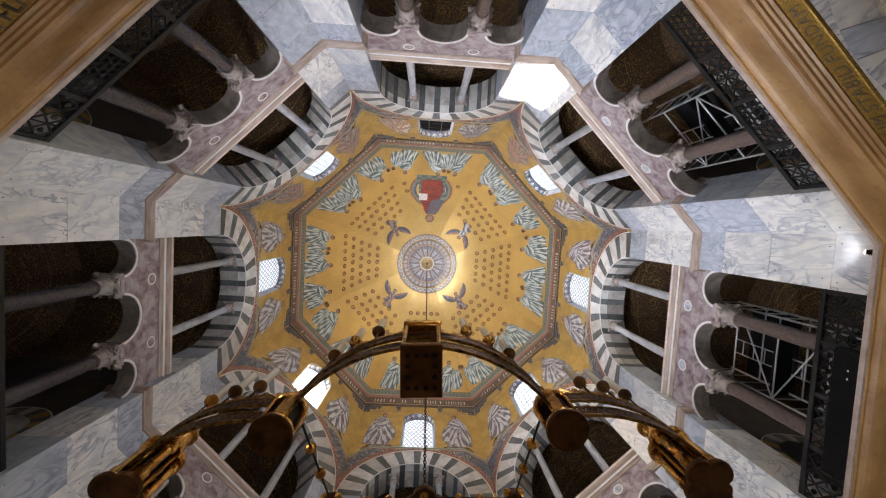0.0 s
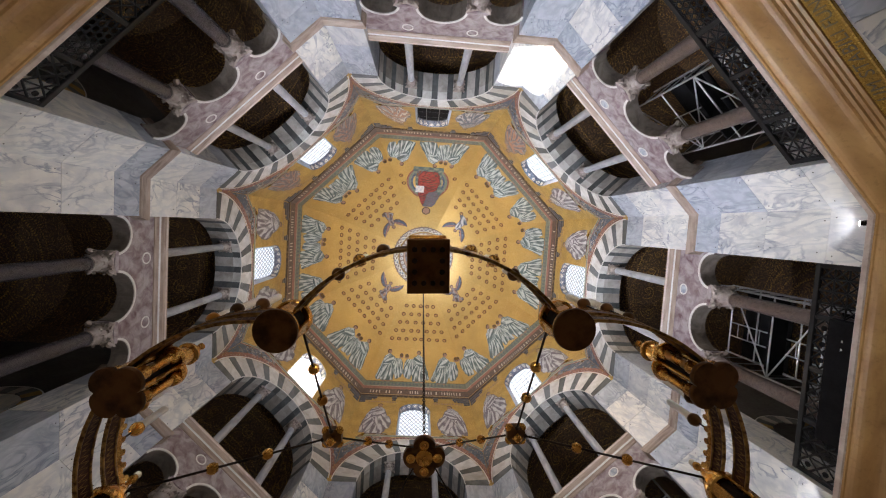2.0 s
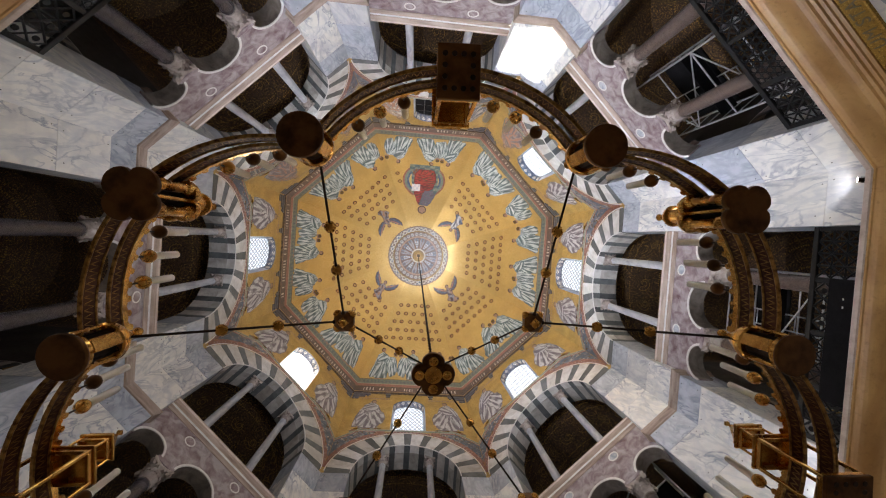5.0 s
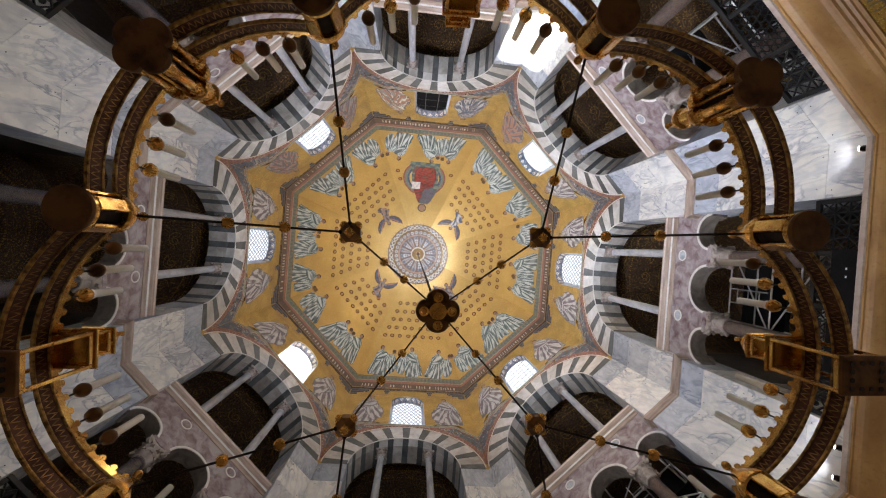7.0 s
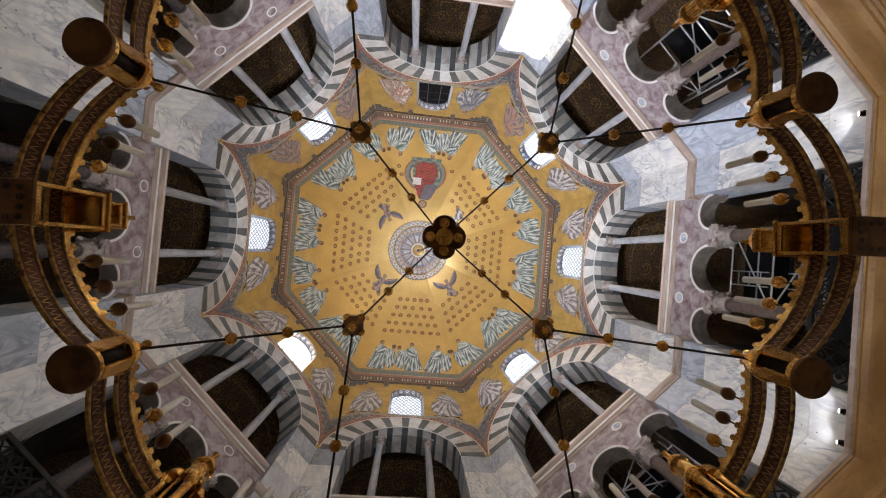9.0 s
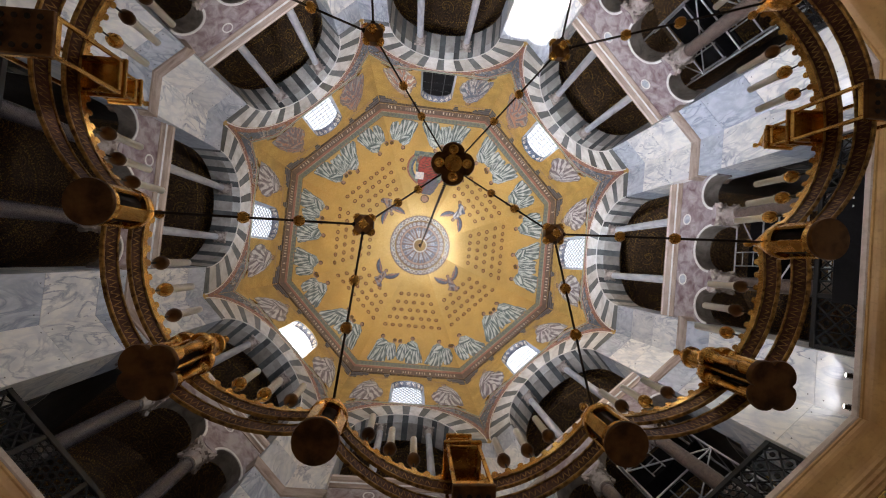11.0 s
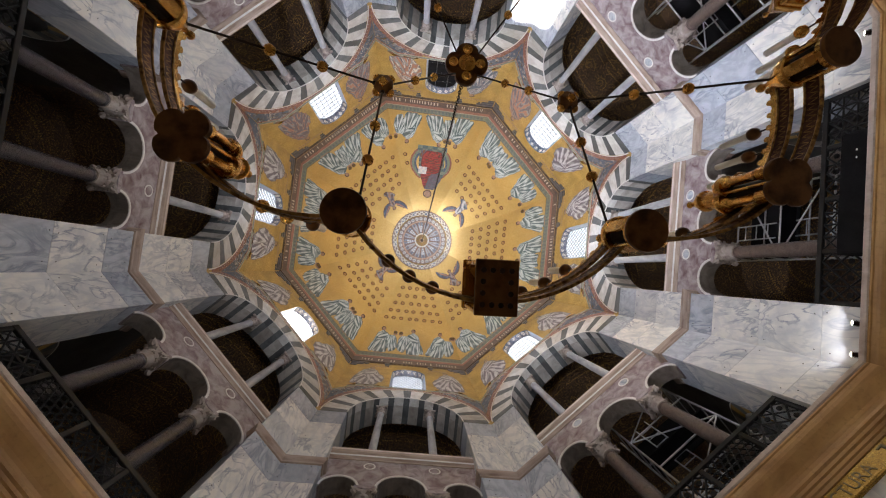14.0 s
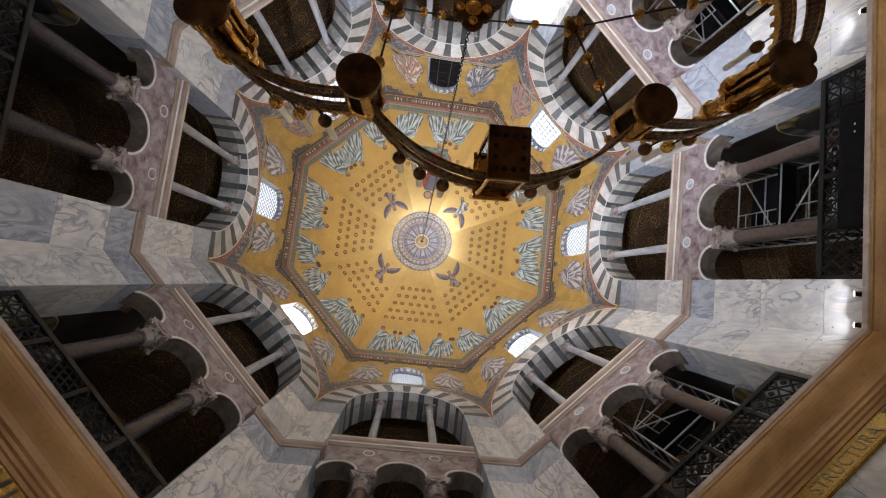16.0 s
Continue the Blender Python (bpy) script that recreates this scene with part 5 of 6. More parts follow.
FIELDS = [("throne_field", GREEN, ROBE_DARK, [(34.5, -0.95, 0.95), (37.5, -0.98, 0.98), (38.0, -0.85, 0.85), (46, -0.82, 0.92), (50, -0.70, 0.95), (53, -0.6, 0.9)], 6, 0.014),
          ("cushion_field", VEST_DARK, STAR, [(37.5, -0.7, -0.1), (42, -0.78, -0.3)], 5, 0.017),
          ("red_robe_field", RED, RED_DARK, [(37.6, -0.38, 0.62), (41, -0.62, 0.76), (45, -0.66, 0.80), (49, -0.60, 0.66), (53, -0.62, 0.2), (57, -0.46, -0.1), (60, -0.30, -0.05)], 7, 0.018),
          ("grey_robe_field", VEST_DARK, ROBE_DARK, [(51, 0.1, 0.72), (54, -0.05, 0.82), (58, -0.15, 0.62), (60.5, -0.25, 0.40)], 6, 0.020),
          ("pale_page_field", CREAM, VEST, [(47.5, -0.78, -0.22), (51.8, -0.80, -0.24)], 4, 0.024)]
for name, m1, m2, rows, cols, lift in FIELDS:
    bm = bmesh.new()
    if "robe" in name:
        drape(bm, on_dome(K, lift), rows, (0.1, 39), 15, random.Random(int(lift * 1000)), 40, 20, 2)
        part(name, bm, (m1, m1, m2, HAIR), dome_base)
    else:
        strip(bm, rows_between(rows, 0.8), cols, on_dome(K, lift), lambda i, c: (c + i // 2) % 2)
        part(name, bm, (m1, m2), dome_base)
bm = bmesh.new()
ring = lambda r: [bm.verts.new(dome(K, 0.0 + r * math.cos(math.pi * j / 10), 63.0 + math.degrees(r * math.sin(math.pi * j / 10) / D_A), 0.02)) for j in range(20)]
o, q, c0 = ring(0.30), ring(0.22), ring(0.21)
for j in range(20):
    bm.faces.new((o[j], o[(j + 1) % 20], q[(j + 1) % 20], q[j]))
bm.faces.new(c0).material_index = 1
part("round_field", bm, (HAIR, SKIN), dome_base)

# ---- mosaics and windows of the drum ----
drums = [ob for ob in scene.objects if ob.name.startswith("drum_wall_")]
drums.sort(key=lambda ob: ob.name)
for k, drum in enumerate(drums):
    # borders that follow the arch
    for name, r0, r1, mat, a0, a1, lift in (("white_edge", OUT_R + 0.004, OUT_R + 0.045, TRIM_WHITE, 2, 178, 0.016), ("terracotta_border", OUT_R + 0.045, OUT_R + 0.19, BORDER_RED, 6, 174, 0.008)):
        bm = bmesh.new()
        for half in (0, 1):
            prev = None
            steps = 26
            for i in range(steps + 1):
                th = radians(a0 + (90 - a0) * i / steps)
                lim = HALF / max(1e-3, math.cos(th))
                squeeze = 1.0 if name in ("white_edge", "terracotta_border") else max(0.0, min(1.0, (math.cos(th) - 0.16) / 0.30))
                ra = r0 if squeeze == 1.0 else OUT_R + 0.19 + (r0 - OUT_R - 0.19) * squeeze
                rb = OUT_R + 0.19 + (r1 - OUT_R - 0.19) * squeeze if squeeze < 1 else r1
                ra, rb = min(ra, lim), min(rb, lim)
                sg = 1 if half else -1
                cur = [bm.verts.new((A - lift, sg * r * math.cos(th), SPRING + r * math.sin(th))) for r in (ra, rb)]
                if prev and ((cur[0].co - cur[1].co).length > 1e-4 or (prev[0].co - prev[1].co).length > 1e-4):
                    bm.faces.new((prev[0], prev[1], cur[1], cur[0]))
                prev = cur
        bmesh.ops.remove_doubles(bm, verts=bm.verts, dist=1e-5)
        part(name, bm, mat, drum)
    # spandrels in the corners: dark blue ground, inset field, green border above
    rs = random.Random(500 + k)
    for sg in (-1, 1):
        def foot(y):
            return SPRING + math.sqrt(max(0.0, (OUT_R + 0.185) ** 2 - y * y))

        def head(y):
            return 18.36 if y < 2.1 else 18.36 - 0.86 * (y - 2.1) / (HALF - 2.1)
        for name, lo, hi, mat, lift, ya in (("spandrel_ground", 0.0, -0.14, BORDER_RED, 0.008, 1.0), ("spandrel_field", 0.16, -0.25, BLUE, 0.011, 1.55), ("green_border", None, -0.03, GREEN, 0.012, 0.0), ("pale_line", None, 0.0, CREAM_DIM, 0.010, 0.0)):
            bm = bmesh.new()
            prev = None
            for i in range(41):
                y = ya + (HALF - 0.012 - ya) * i / 40
                top = head(y) + hi
                bot = (foot(y) + lo) if lo is not None else head(y) - (0.14 if mat is GREEN else 0.165)
                if lo is not None and bot > top - 0.005:
                    prev = None
                    continue
                cur = [bm.verts.new((A - lift, sg * y, z)) for z in (bot, top)]
                if prev:
                    bm.faces.new((prev[0], prev[1], cur[1], cur[0]))
                prev = cur
            part(name, bm, mat, drum)
        # leaf scrolls on the spandrel, past counting
        bm = bmesh.new()
        for i in range(90):
            y = rs.uniform(1.35, HALF - 0.05)
            a, b = foot(y) + 0.06, head(y) - 0.2
            if b - a < 0.05:
                continue
            z = rs.uniform(a, b)
            q = rs.uniform(0.035, 0.085) * min(1, (b - a) / 0.3)
            turn0 = rs.uniform(0, 6.28)
            prev = None
            for j in range(9):
                g = j / 8
                th = turn0 + 4.2 * g
                r = q * (1.3 - 0.9 * g)
                w = 0.014 * (1 - 0.6 * g)
                cur = [bm.verts.new((A - 0.0135 - 0.00002 * i, sg * min(HALF - 0.02, max(0.0, y + (r + e) * math.cos(th))), z + (r + e) * math.sin(th))) for e in (-w, w)]
                if prev:
                    bm.faces.new((prev[0], prev[1], cur[1], cur[0])).material_index = i % 4
                prev = cur
        orn = part("scroll_ornament", bm, (VEST_MID, BLUE, BAND_GOLD, CREAM_DIM), drum, "pale leaf scrolls on the dark blue spandrel")
        tagged(orn, kind="stuff")
    # beads on the terracotta border, past counting
    bm = bmesh.new()
    for i in range(110):
        th = radians(12 + 156 * (i + 0.5) / 110)
        r = OUT_R + 0.118
        if abs(r * math.cos(th)) > HALF - 0.03:
            continue
        c = Vector((r * math.cos(th), SPRING + r * math.sin(th)))
        d, e = Vector((math.cos(th), math.sin(th))) * 0.03, Vector((-math.sin(th), math.cos(th))) * (0.030 if i % 2 else 0.016)
        bm.faces.new([bm.verts.new((A - 0.013, *p)) for p in (c - d, c - e, c + d, c + e)]).material_index = i % 2
    tagged(part("bead_ornament", bm, (CREAM_DIM, LETTER_BAND), drum), kind="stuff")
    # writing too worn to read, as plain bars between window and shape
    bm = bmesh.new()
    rw = random.Random(700 + k)
    for sg in (-1, 1):
        y = 1.0
        while y < 2.5:
            w = rw.uniform(0.04, 0.11)
            box(bm, A - 0.008, A - 0.004, min(sg * y, sg * (y + w)), max(sg * y, sg * (y + w)), 21.52, 21.66)
            y += w + 0.05
    tagged(part("lettering_bars", bm, SKIN, drum), kind="stuff")
    # fields of shaded ground below and beside the draped shapes
    for sg in (-1, 1):
        bm = bmesh.new()
        hill = rows_between([(17.75, 1.15, 2.45), (18.15, 1.05, 2.55), (18.45, 1.2, 2.3), (18.6, 1.5, 1.9)], 0.12)
        hill = [(h, min(sg * a, sg * b), max(sg * a, sg * b)) for h, a, b in hill if math.hypot(a, h - SPRING) > OUT_R + 0.1]
        if len(hill) > 1:
            strip(bm, hill, 7, lambda y, z: (A - 0.0045, y, z), lambda i, c: (i + 2 * c) % 3)
            part("ground_field", bm, (GREEN, STAR, BAND_GOLD), drum)
    # draped shapes beside the window
    tone = {6: (VEST_RED, VEST, SKIN), 5: (VEST_DARK, VEST_RED, SKIN), 7: (VEST, VEST_DARK, SKIN)}.get(k, (VEST, VEST_DARK, SKIN))
    for s in (-1, 1):
        t = tone
        if k == 6:
            t = (BLUE, VEST, SKIN) if s > 0 else (VEST_RED, CREAM, SKIN)
        if k == 7 and s < 0:
            t = (VEST_RED, VEST_DARK, SKIN)
        bm = robe_mesh(lambda x, y, l: (A - 0.014 - l, x, y), s * 1.78, 18.42, 1.42, 2.95, -s, 300 + 2 * k + s, True)
        part("robed_shape", bm, (t[0], VEST_MID, t[1], VEST_DARK, SKIN, HAIR), drum, "pale draped shape in mosaic")
    # consoles under the ledge: small ones by the window, stepped ones into the corners
    for s in (-1, 1):
        for name, steps in (("console", ((0.98, 1.26, 21.98, 22.2, 0.055), (1.02, 1.22, 21.76, 21.98, 0.035))), ("corner_console", ((2.05, 2.95, 21.98, 22.2, 0.05), (2.30, 2.96, 21.76, 21.98, 0.035), (2.12, 2.24, 21.84, 21.98, 0.035), (2.62, 2.96, 21.5, 21.76, 0.02)))):
            bm = bmesh.new()
            for u0, u1, z0, z1, d in steps:
                box(bm, A - d, A, min(s * u0, s * u1), max(s * u0, s * u1), z0, z1, 0.012)
            part(name, bm, CONSOLE, drum)
    bm = bmesh.new()
    prof = [(A + 0.1, 22.2), (A - 0.06, 22.2), (A - 0.085, 22.24), (A - 0.085, 22.30), (A - 0.03, 22.44), (A + 0.1, 22.44)]
    mitred(bm, prof)
    part("ledge", bm, LEDGE, drum)
    # window
    win = thing("window_%d" % (k + 1), "arched drum window with dark lead lattice and patterned surround", "window", turn(k), kind="structure")
    GA = A + 0.30
    bm = bmesh.new()
    w2 = WIN_W - 0.07
    out = [(-WIN_W + 0.004, WIN_Z0 + 0.004), (-WIN_W + 0.004, WIN_SPR)] + arc(0, WIN_SPR, WIN_W - 0.004, 180, 0, 20)[1:-1] + [(WIN_W - 0.004, WIN_SPR), (WIN_W - 0.004, WIN_Z0 + 0.004)]
    inn = [(-w2, WIN_Z0 + 0.03), (-w2, WIN_SPR - 0.05)] + arc(0, WIN_SPR - 0.05, w2, 180, 0, 20)[1:-1] + [(w2, WIN_SPR - 0.05), (w2, WIN_Z0 + 0.03)]
    va, vb = [bm.verts.new((A + 0.02, y, z)) for y, z in out], [bm.verts.new((GA, y, z)) for y, z in inn]
    n = len(va)
    for i in range(n):
        f = bm.faces.new((va[i], va[(i + 1) % n], vb[(i + 1) % n], vb[i]))
        if 1 <= i <= n - 3:
            f.material_index = 1
    part("window_reveal", bm, (REVEAL, BORDER_GREY if k != 7 else BLUE), win, "splayed patterned reveal")
    # round ornaments on the soffit
    bm = bmesh.new()
    for i in range(7):
        th = radians(18 + 144 * i / 6)
        rm = (WIN_W + w2) / 2 - 0.015
        c = Vector(((A + 0.02 + GA) / 2, rm * math.cos(th), WIN_SPR + rm * math.sin(th)))
        nrm = Vector((-0.24, -math.cos(th), -math.sin(th))).normalized()
        m = Matrix.Translation(c + nrm * 0.008) @ nrm.to_track_quat("Z", "Y").to_matrix().to_4x4()
        lathe(bm, [(0.105, -0.01), (0.105, 0.006), (0.075, 0.006), (0.075, -0.01)], 14, m=m)
        lathe(bm, [(0.045, -0.01), (0.045, 0.008)], 10, m=m)
    part("roundels", bm, CREAM, win)
    # glazing
    bm = bmesh.new()
    prism(bm, inn, GA + 0.02, GA + 0.026)
    # Window 7: the opening's darkness is painted as a matt black pane.
    g = part("pane", bm, MATT_BLACK if k == 6 else GLARE_GLASS if k == 3 else GLASS, win)
    g.visible_shadow = False
    bm = bmesh.new()
    z0, top = WIN_Z0 + 0.03, WIN_SPR - 0.05

    def edge(y):
        return top + math.sqrt(max(0, w2 * w2 - y * y))
    if k == 6:
        for y in (-0.3, 0.3):
            rod(bm, (GA, y, z0), (GA, y, edge(y)), 0.02, 6)
        for z in (19.1, 20.0, 20.8):
            rod(bm, (GA, -w2 + 0.02, z), (GA, w2 - 0.02, z), 0.02, 6)
    elif k % 2 == 0:
        for sgn in (-1, 1):
            c = -2.2
            while c < 5.4:
                y0, y1 = -w2, w2
                pts = []
                for q in range(25):
                    y = y0 + (y1 - y0) * q / 24
                    z = z0 + c + sgn * 1.7 * y
                    if z0 <= z <= edge(y):
                        pts.append((GA, y, z))
                if len(pts) > 1:
                    rod(bm, pts[0], pts[-1], 0.02, 5)
                c += 0.36
    else:
        n = 6
        for i in range(n + 1):
            y = -w2 + 2 * w2 * i / n
            rod(bm, (GA, y, z0), (GA, y, edge(y)), 0.026, 6)
        zz = z0 + 0.2
        while zz < top + w2 - 0.1:
            hw = w2 if zz < top else math.sqrt(max(0.01, w2 * w2 - (zz - top) ** 2))
            rod(bm, (GA, -hw, zz), (GA, hw, zz), 0.015, 6)
            zz += 0.36
    part("lead_lattice", bm, LEAD if k != 6 else BRONZE, win)
    bm = bmesh.new()
    for a, b in zip(inn, inn[1:] + inn[:1]):
        rod(bm, (GA, *a), (GA, *b), 0.02, 6)
    part("window_frame", bm, LEAD, win)
    if k not in (3, 6):
        bm = bmesh.new()
        box(bm, A + 2.2, A + 2.25, -4.5, 4.5, 18.2, 36.0)
        solo("backdrop_sky_%d" % (k + 1), bm, PALE_SKY, "plain pale bright sky outside a drum window", "sky", turn(k), kind="structure")

# ---- bronze grilles of the gallery ----
GR_A, GR_TOP = 7.36, 8.40


def grille(k):
    style = {7: 0, 0: 1, 1: 2, 2: 0, 3: 0, 4: 1, 5: 2, 6: 0}[k]
    g = thing("bronze_grille", "black cast bronze parapet grille with pierced lattice panels", "grille", turn(k), "parapet grilles of the gallery")
    for z0, z1 in ((FLOOR2, FLOOR2 + 0.08), (GR_TOP - 0.10, GR_TOP)):
        bm = bmesh.new()
        box(bm, GR_A - 0.035, GR_A + 0.035, -OPEN_R + 0.006, OPEN_R - 0.006, z0, z1, 0.01)
        part("rail", bm, BRONZE, g)
    n = 4
    w = (2 * OPEN_R - 0.012) / n
    for i in range(n + 1):
        y = -OPEN_R + 0.006 + w * i
        y = max(-OPEN_R + 0.05, min(OPEN_R - 0.05, y))
        bm = bmesh.new()
        box(bm, GR_A - 0.03, GR_A + 0.03, y - 0.042, y + 0.042, FLOOR2 + 0.081, GR_TOP - 0.101, 0.008)
        part("post", bm, BRONZE, g)
    for i in range(n):
        y0, y1 = -OPEN_R + 0.006 + w * i + 0.045, -OPEN_R + 0.006 + w * (i + 1) - 0.045
        z0, z1 = FLOOR2 + 0.08, GR_TOP - 0.10
        bm = bmesh.new()

        def bar(a, b, r=0.012):
            rod(bm, (GR_A, *a), (GR_A, *b), r * 1.45, 4)
        my = (y0 + y1) / 2
        kind = (style + (i % 2)) % 3
        if kind == 0:      # honeycomb of small rings
            rows, cols = 8, 7
            for a in range(rows):
                for b in range(cols):
                    cy, cz = y0 + (y1 - y0) * (b + 0.5 * (a % 2) + 0.25) / cols, z0 + (z1 - z0) * (a + 0.5) / rows
                    pts = [(cy + 0.066 * math.cos(math.pi / 3 * j), cz + 0.066 * math.sin(math.pi / 3 * j)) for j in range(6)]
                    for j in range(6):
                        bar(pts[j], pts[(j + 1) % 6], 0.010)
        elif kind == 1:    # framed crosses
            rows, cols = 4, 4
            for a in range(rows):
                for b in range(cols):
                    p = (y0 + (y1 - y0) * b / cols, z0 + (z1 - z0) * a / rows)
                    q = (y0 + (y1 - y0) * (b + 1) / cols, z0 + (z1 - z0) * (a + 1) / rows)
                    bar(p, q)
                    bar((p[0], q[1]), (q[0], p[1]))
                    bar(p, (q[0], p[1]), 0.014)
                    bar(p, (p[0], q[1]), 0.014)
        else:              # diamonds with a round boss
            rows, cols = 3, 3
            for a in range(rows):
                for b in range(cols):
                    cy, cz = y0 + (y1 - y0) * (b + 0.5) / cols, z0 + (z1 - z0) * (a + 0.5) / rows
                    hy, hz = (y1 - y0) / cols / 2, (z1 - z0) / rows / 2
                    pts = [(cy - hy, cz), (cy, cz + hz), (cy + hy, cz), (cy, cz - hz)]
                    for j in range(4):
                        bar(pts[j], pts[(j + 1) % 4], 0.014)
                    lathe(bm, [(0.05, -0.01), (0.05, 0.01), (0.03, 0.01), (0.03, -0.01)], 10, m=Matrix.Translation((GR_A, cy, cz)) @ Matrix.Rotation(radians(90), 4, "Y"))
                    bar((cy - hy, cz - hz), (cy - hy, cz + hz), 0.012)
        part("lattice_panel", bm, BRONZE, g)


for k in range(8):
    grille(k)

# ---- scaffold towers in three gallery bays ----
def scaffold(k, us, top, flip):
    sc = thing("scaffold_tower", "aluminium scaffold tower of tubes standing in the gallery", "scaffold", turn(k), "scaffold towers")

    def tube(a, b, r=0.024):
        bm = bmesh.new()
        rod(bm, a, b, r, 10)
        part("tube", bm, ALUMINIUM, sc, smooth=True)
    u0, u1 = us
    x0, x1 = 8.3, 9.05
    for u in (u0, u1):
        for x in (x0, x1):
            tube((x, u, FLOOR2), (x, u, top), 0.026)
        z = FLOOR2 + 0.4
        while z < top - 0.1:
            tube((x0, u, z), (x1, u, z), 0.016)
            z += 0.5
    # rails along the front and back, with one brace in each lift
    z, s = FLOOR2 + 0.5, flip
    while z < top - 0.2:
        for x in (x0, x1):
            tube((x, u0, z), (x, u1, z), 0.02)
        if z + 1.2 < top:
            tube((x0, u0 if s > 0 else u1, z), (x0, u1 if s > 0 else u0, z + 1.2), 0.018)
        s = -s
        z += 1.2
    # ladder inside
    um = u0 + (u1 - u0) * 0.62
    for u in (um - 0.19, um + 0.19):
        tube((x1 - 0.2, u, FLOOR2), (x1 - 0.2, u, top - 0.3), 0.018)
    z = FLOOR2 + 0.4
    while z < top - 0.5:
        tube((x1 - 0.2, um - 0.19, z), (x1 - 0.2, um + 0.19, z), 0.013)
        z += 0.34
    for z0, z1 in ((FLOOR2 + 0.3, FLOOR2 + 2.1), (top - 1.9, top - 0.5)):
        bm = bmesh.new()
        box(bm, x1 + 0.03, x1 + 0.045, u0 + 0.03, u1 - 0.03, z0, z1, 0.004)
        part("backing_sheet", bm, MATT_BLACK, sc, "black cloth hung on the far side")
    bm = bmesh.new()
    box(bm, x0 + 0.04, x1 - 0.24, u0 + 0.04, u1 - 0.04, top - 2.05, top - 2.01, 0.005)
    part("platform", bm, MATT_BLACK, sc, "black platform board")


MATT_BLACK.node_tree.nodes["Principled BSDF"].inputs["Specular IOR Level"].default_value = 0.1
scaffold(7, (-0.15, 1.65), 12.6, 1)
scaffold(0, (-1.05, 0.9), 12.3, -1)
scaffold(1, (-1.6, 0.2), 12.7, 1)

# ---- spotlights on the cornice ----
b = bmesh.new()
lathe(b, [(0.045, -0.09), (0.055, -0.07), (0.055, 0.05), (0.062, 0.07), (0.062, 0.078), (0.05, 0.07)], 16)
SPOT_BODY = mesh_of("housing", b, IRON, smooth=True)
b = bmesh.new()
lathe(b, [(0.048, 0.072), (0.048, 0.074)], 16)
glow = Tree("lamp_lens")
LENS = glow.done((1.0, 0.95, 0.85), 0.3)
glow.bsdf.inputs["Emission Color"].default_value = (1.0, 0.93, 0.80, 1)
glow.bsdf.inputs["Emission Strength"].default_value = 30.0
SPOT_LENS = mesh_of("lens", b, LENS)
# Six corner spotlights are added, unseen; the three on one face are known.
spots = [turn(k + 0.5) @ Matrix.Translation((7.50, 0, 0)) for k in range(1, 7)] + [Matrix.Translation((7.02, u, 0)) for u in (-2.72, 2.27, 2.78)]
for at in spots:
    m = at @ Matrix.Translation((0, 0, FLOOR2 + 0.17)) @ Matrix.Rotation(radians(-48), 4, "Y") @ Matrix.Diagonal((0.7, 0.7, 0.7, 1))
    s = thing("spotlight", "small black spotlight on the cornice, switched on", "spotlight", m, "cornice spotlights")
    part("housing", SPOT_BODY, None, s)
    part("lens", SPOT_LENS, None, s, "glowing lens")
    bm = bmesh.new()
    box(bm, -0.02, 0.02, -0.07, -0.06, -0.17, 0.02, 0.003)
    box(bm, -0.02, 0.02, 0.06, 0.07, -0.17, 0.02, 0.003)
    part("bracket", bm, IRON, s)

# ---- black loudspeaker case on the cornice ----
case = thing("loudspeaker", "long black loudspeaker case lying on the cornice before a grille", "loudspeaker", Matrix.Translation((7.17, 0.03, FLOOR2)))
bm = bmesh.new()
box(bm, -0.10, 0.10, -1.08, 1.08, 0.03, 0.58, 0.012)
part("housing", bm, MATT_BLACK, case)
bm = bmesh.new()
box(bm, -0.108, -0.101, -1.04, 1.04, 0.07, 0.54, 0.002)
part("front_cloth", bm, MATT_BLACK, case)
for u in (-0.9, 0.9):
    bm = bmesh.new()
    box(bm, -0.09, 0.09, u - 0.06, u + 0.06, 0.0, 0.03, 0.004)
    part("foot", bm, IRON, case)
for u in (-0.74, -0.60):
    bm = bmesh.new()
    box(bm, -0.112, -0.108, u - 0.018, u + 0.018, 0.30, 0.325, 0.001)
    part("badge", bm, CANDLE, case, "small pale badge")

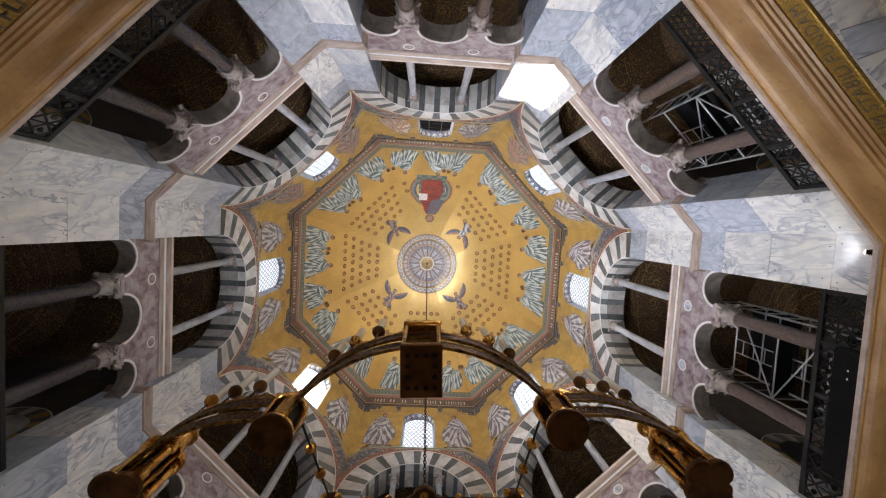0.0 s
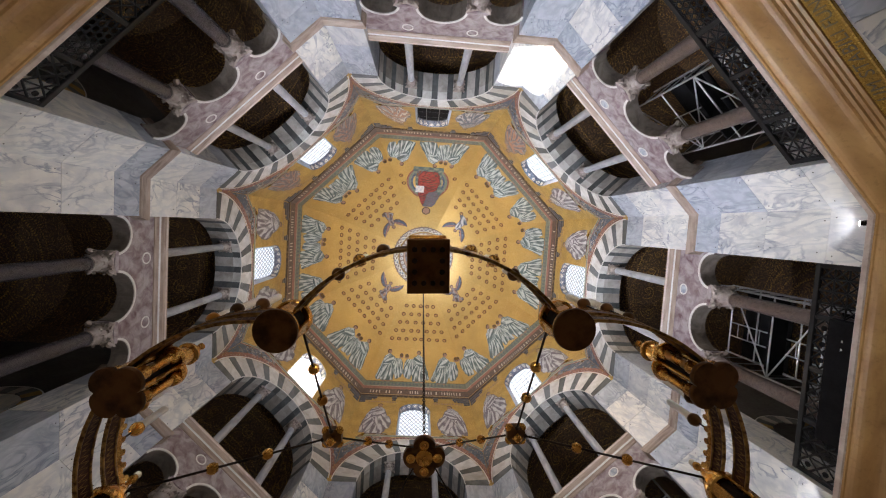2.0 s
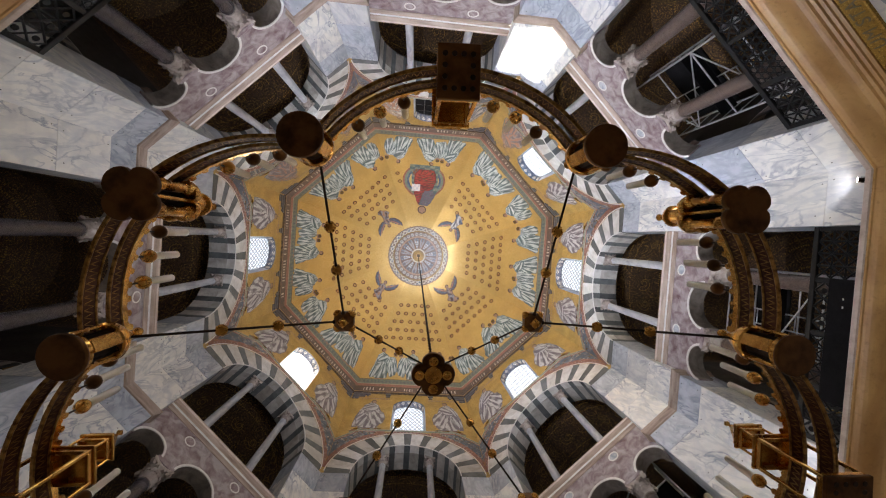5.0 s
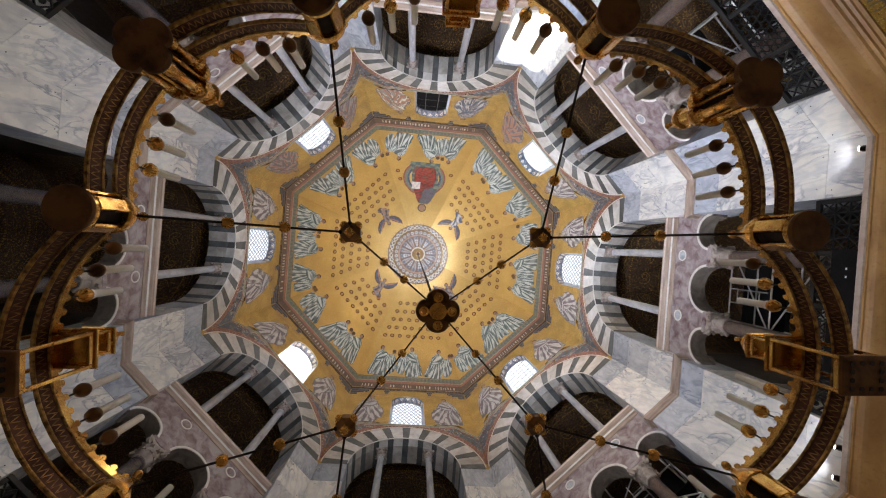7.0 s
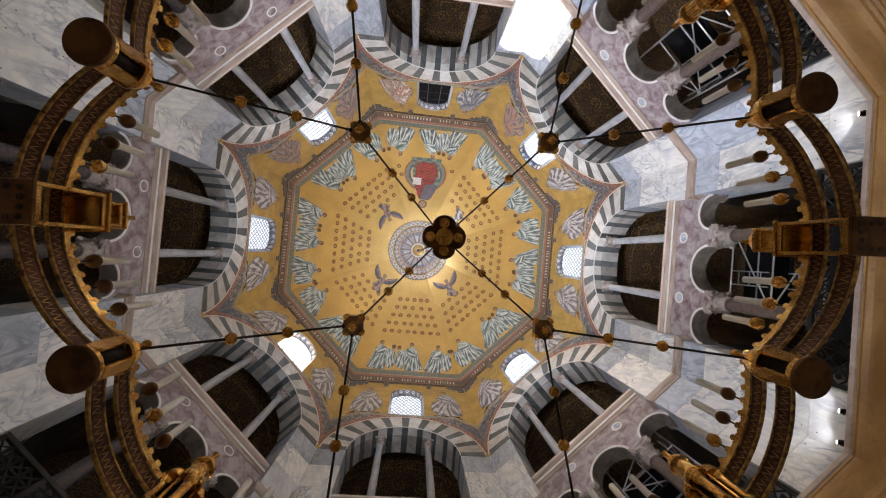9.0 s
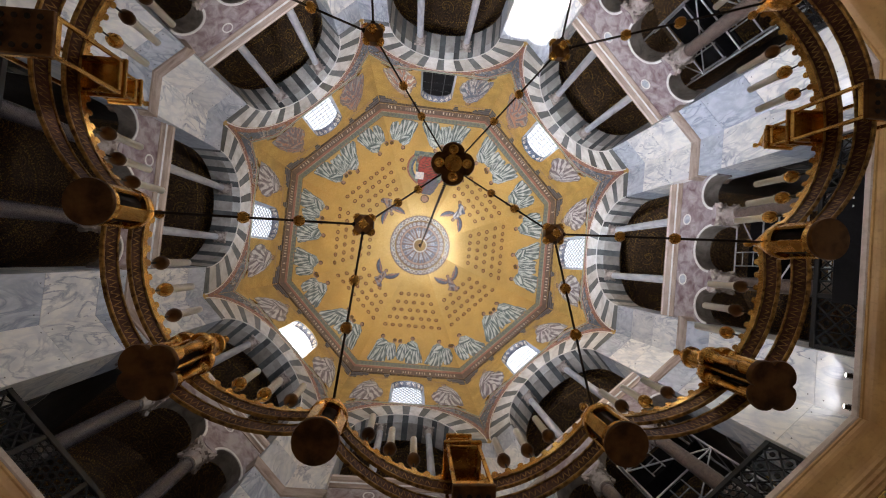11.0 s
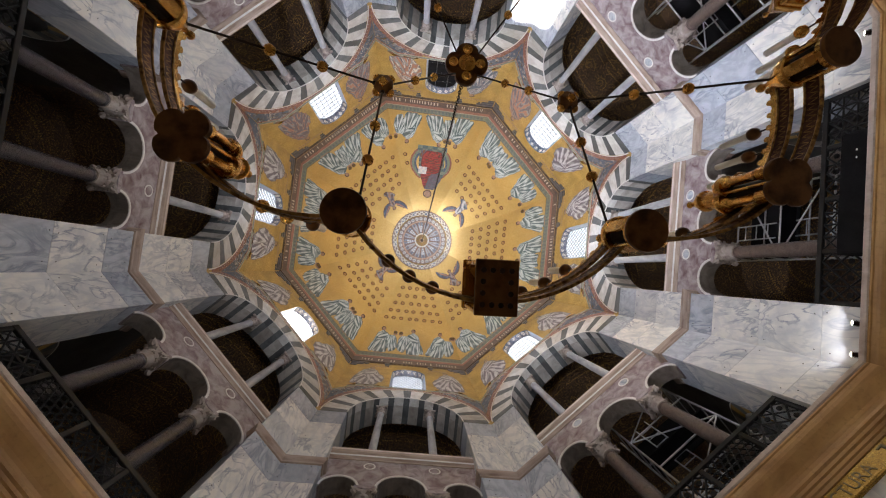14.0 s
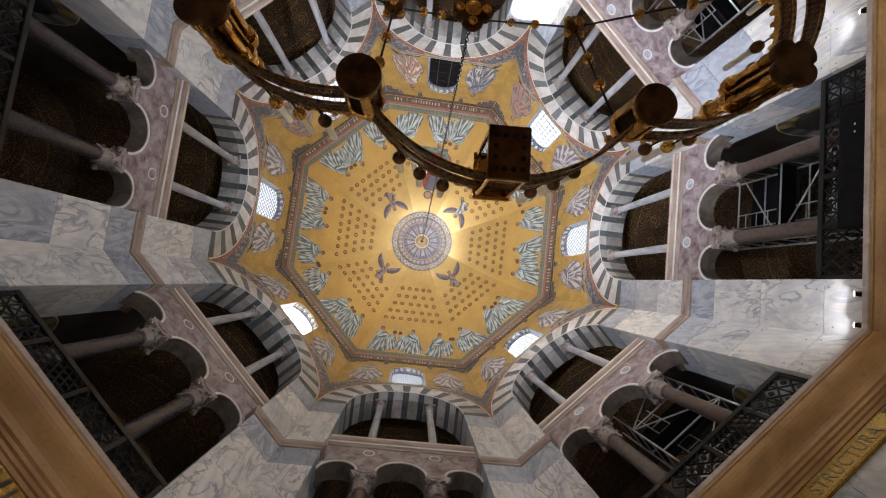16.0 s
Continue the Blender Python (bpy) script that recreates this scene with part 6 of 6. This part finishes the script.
# ---- lettering on the inscription bands ----
cornices = sorted((ob for ob in scene.objects if ob.name.startswith("cornice_")), key=lambda ob: ob.name)
INK = stone("dark_letter_mosaic", (0.05, 0.035, 0.02), (0.03, 0.02, 0.012), 0.5, 8.0)
TEXT7, TEXT1 = 0.07, -0.75
FACE_TEXT = Matrix(((0, 0, -1, 7.203), (-1, 0, 0, 0), (0, 1, 0, 6.335), (0, 0, 0, 1)))
for k, words, at in ((7, "UM STABILI FUNDAM", TEXT7), (1, "STRUCTURA", TEXT1)):
    cu = bpy.data.curves.new("lettering", "FONT")
    cu.body, cu.size, cu.extrude, cu.align_x = words, 0.245, 0.002, "CENTER"
    cu.space_character = 1.12
    cu.materials.append(INK)
    ob = new("lettering", cu)
    ob.parent = cornices[k]
    ob.matrix_basis = Matrix.Translation((0, at, 0)) @ FACE_TEXT @ Matrix.Diagonal((0.84, 1, 1, 1))
rnd = random.Random(77)
for k in range(8):
    bm = bmesh.new()
    y = -2.9
    while y < 2.85:
        w = rnd.uniform(0.03, 0.06)
        skip = (k == 7 and abs(y - TEXT7) < 1.4) or (k == 1 and abs(y - TEXT1) < 0.85)
        if not skip and rnd.random() < 0.85:
            box(bm, 7.196, 7.203, y, y + w, 6.33, 6.51)
            if rnd.random() < 0.6:
                zz = rnd.choice((6.33, 6.41, 6.48))
                box(bm, 7.196, 7.203, y + w, y + w + 0.06, zz, zz + 0.03)
        y += w + rnd.uniform(0.07, 0.13)
    part("lettering_bars", bm, INK, cornices[k])

# ---- unseen towers, added beside the drum to keep sun off two windows ----
for x, y in ((-4.1, 13.4), (-11.6, 6.3)):
    bm = bmesh.new()
    lathe(bm, [(1.75, 18.1), (1.75, 29.0), (1.9, 29.1), (1.9, 29.4), (0.1, 32.5)], 12, (x, y, 0))
    solo("stair_turret", bm, DARK_WALL, "unseen round tower added to keep the sun off drum windows", "turret", kind="structure")

# ---- small iron pins in the marble cladding ----
piers = sorted((ob for ob in scene.objects if ob.name.startswith("pier_")), key=lambda ob: ob.name)
rnd = random.Random(9)
for pier in piers:
    bm = bmesh.new()
    for side in (1, -1):
        for z0, z1 in SLABS:
            for u in (2.18, 2.82):
                for z in (z0 + 0.12, z1 - 0.12):
                    p = corner(side, A - 0.004, u + rnd.uniform(-0.05, 0.05))
                    ang = -side * math.pi / 8
                    m = Matrix.Translation((*p, z + rnd.uniform(-0.05, 0.05))) @ Matrix.Rotation(ang, 4, "Z") @ Matrix.Rotation(radians(90), 4, "Y")
                    lathe(bm, [(0.011, -0.003), (0.011, 0.006)], 6, m=m)
    pin = part("pin_heads", bm, IRON, pier)
    tagged(pin, kind="stuff")
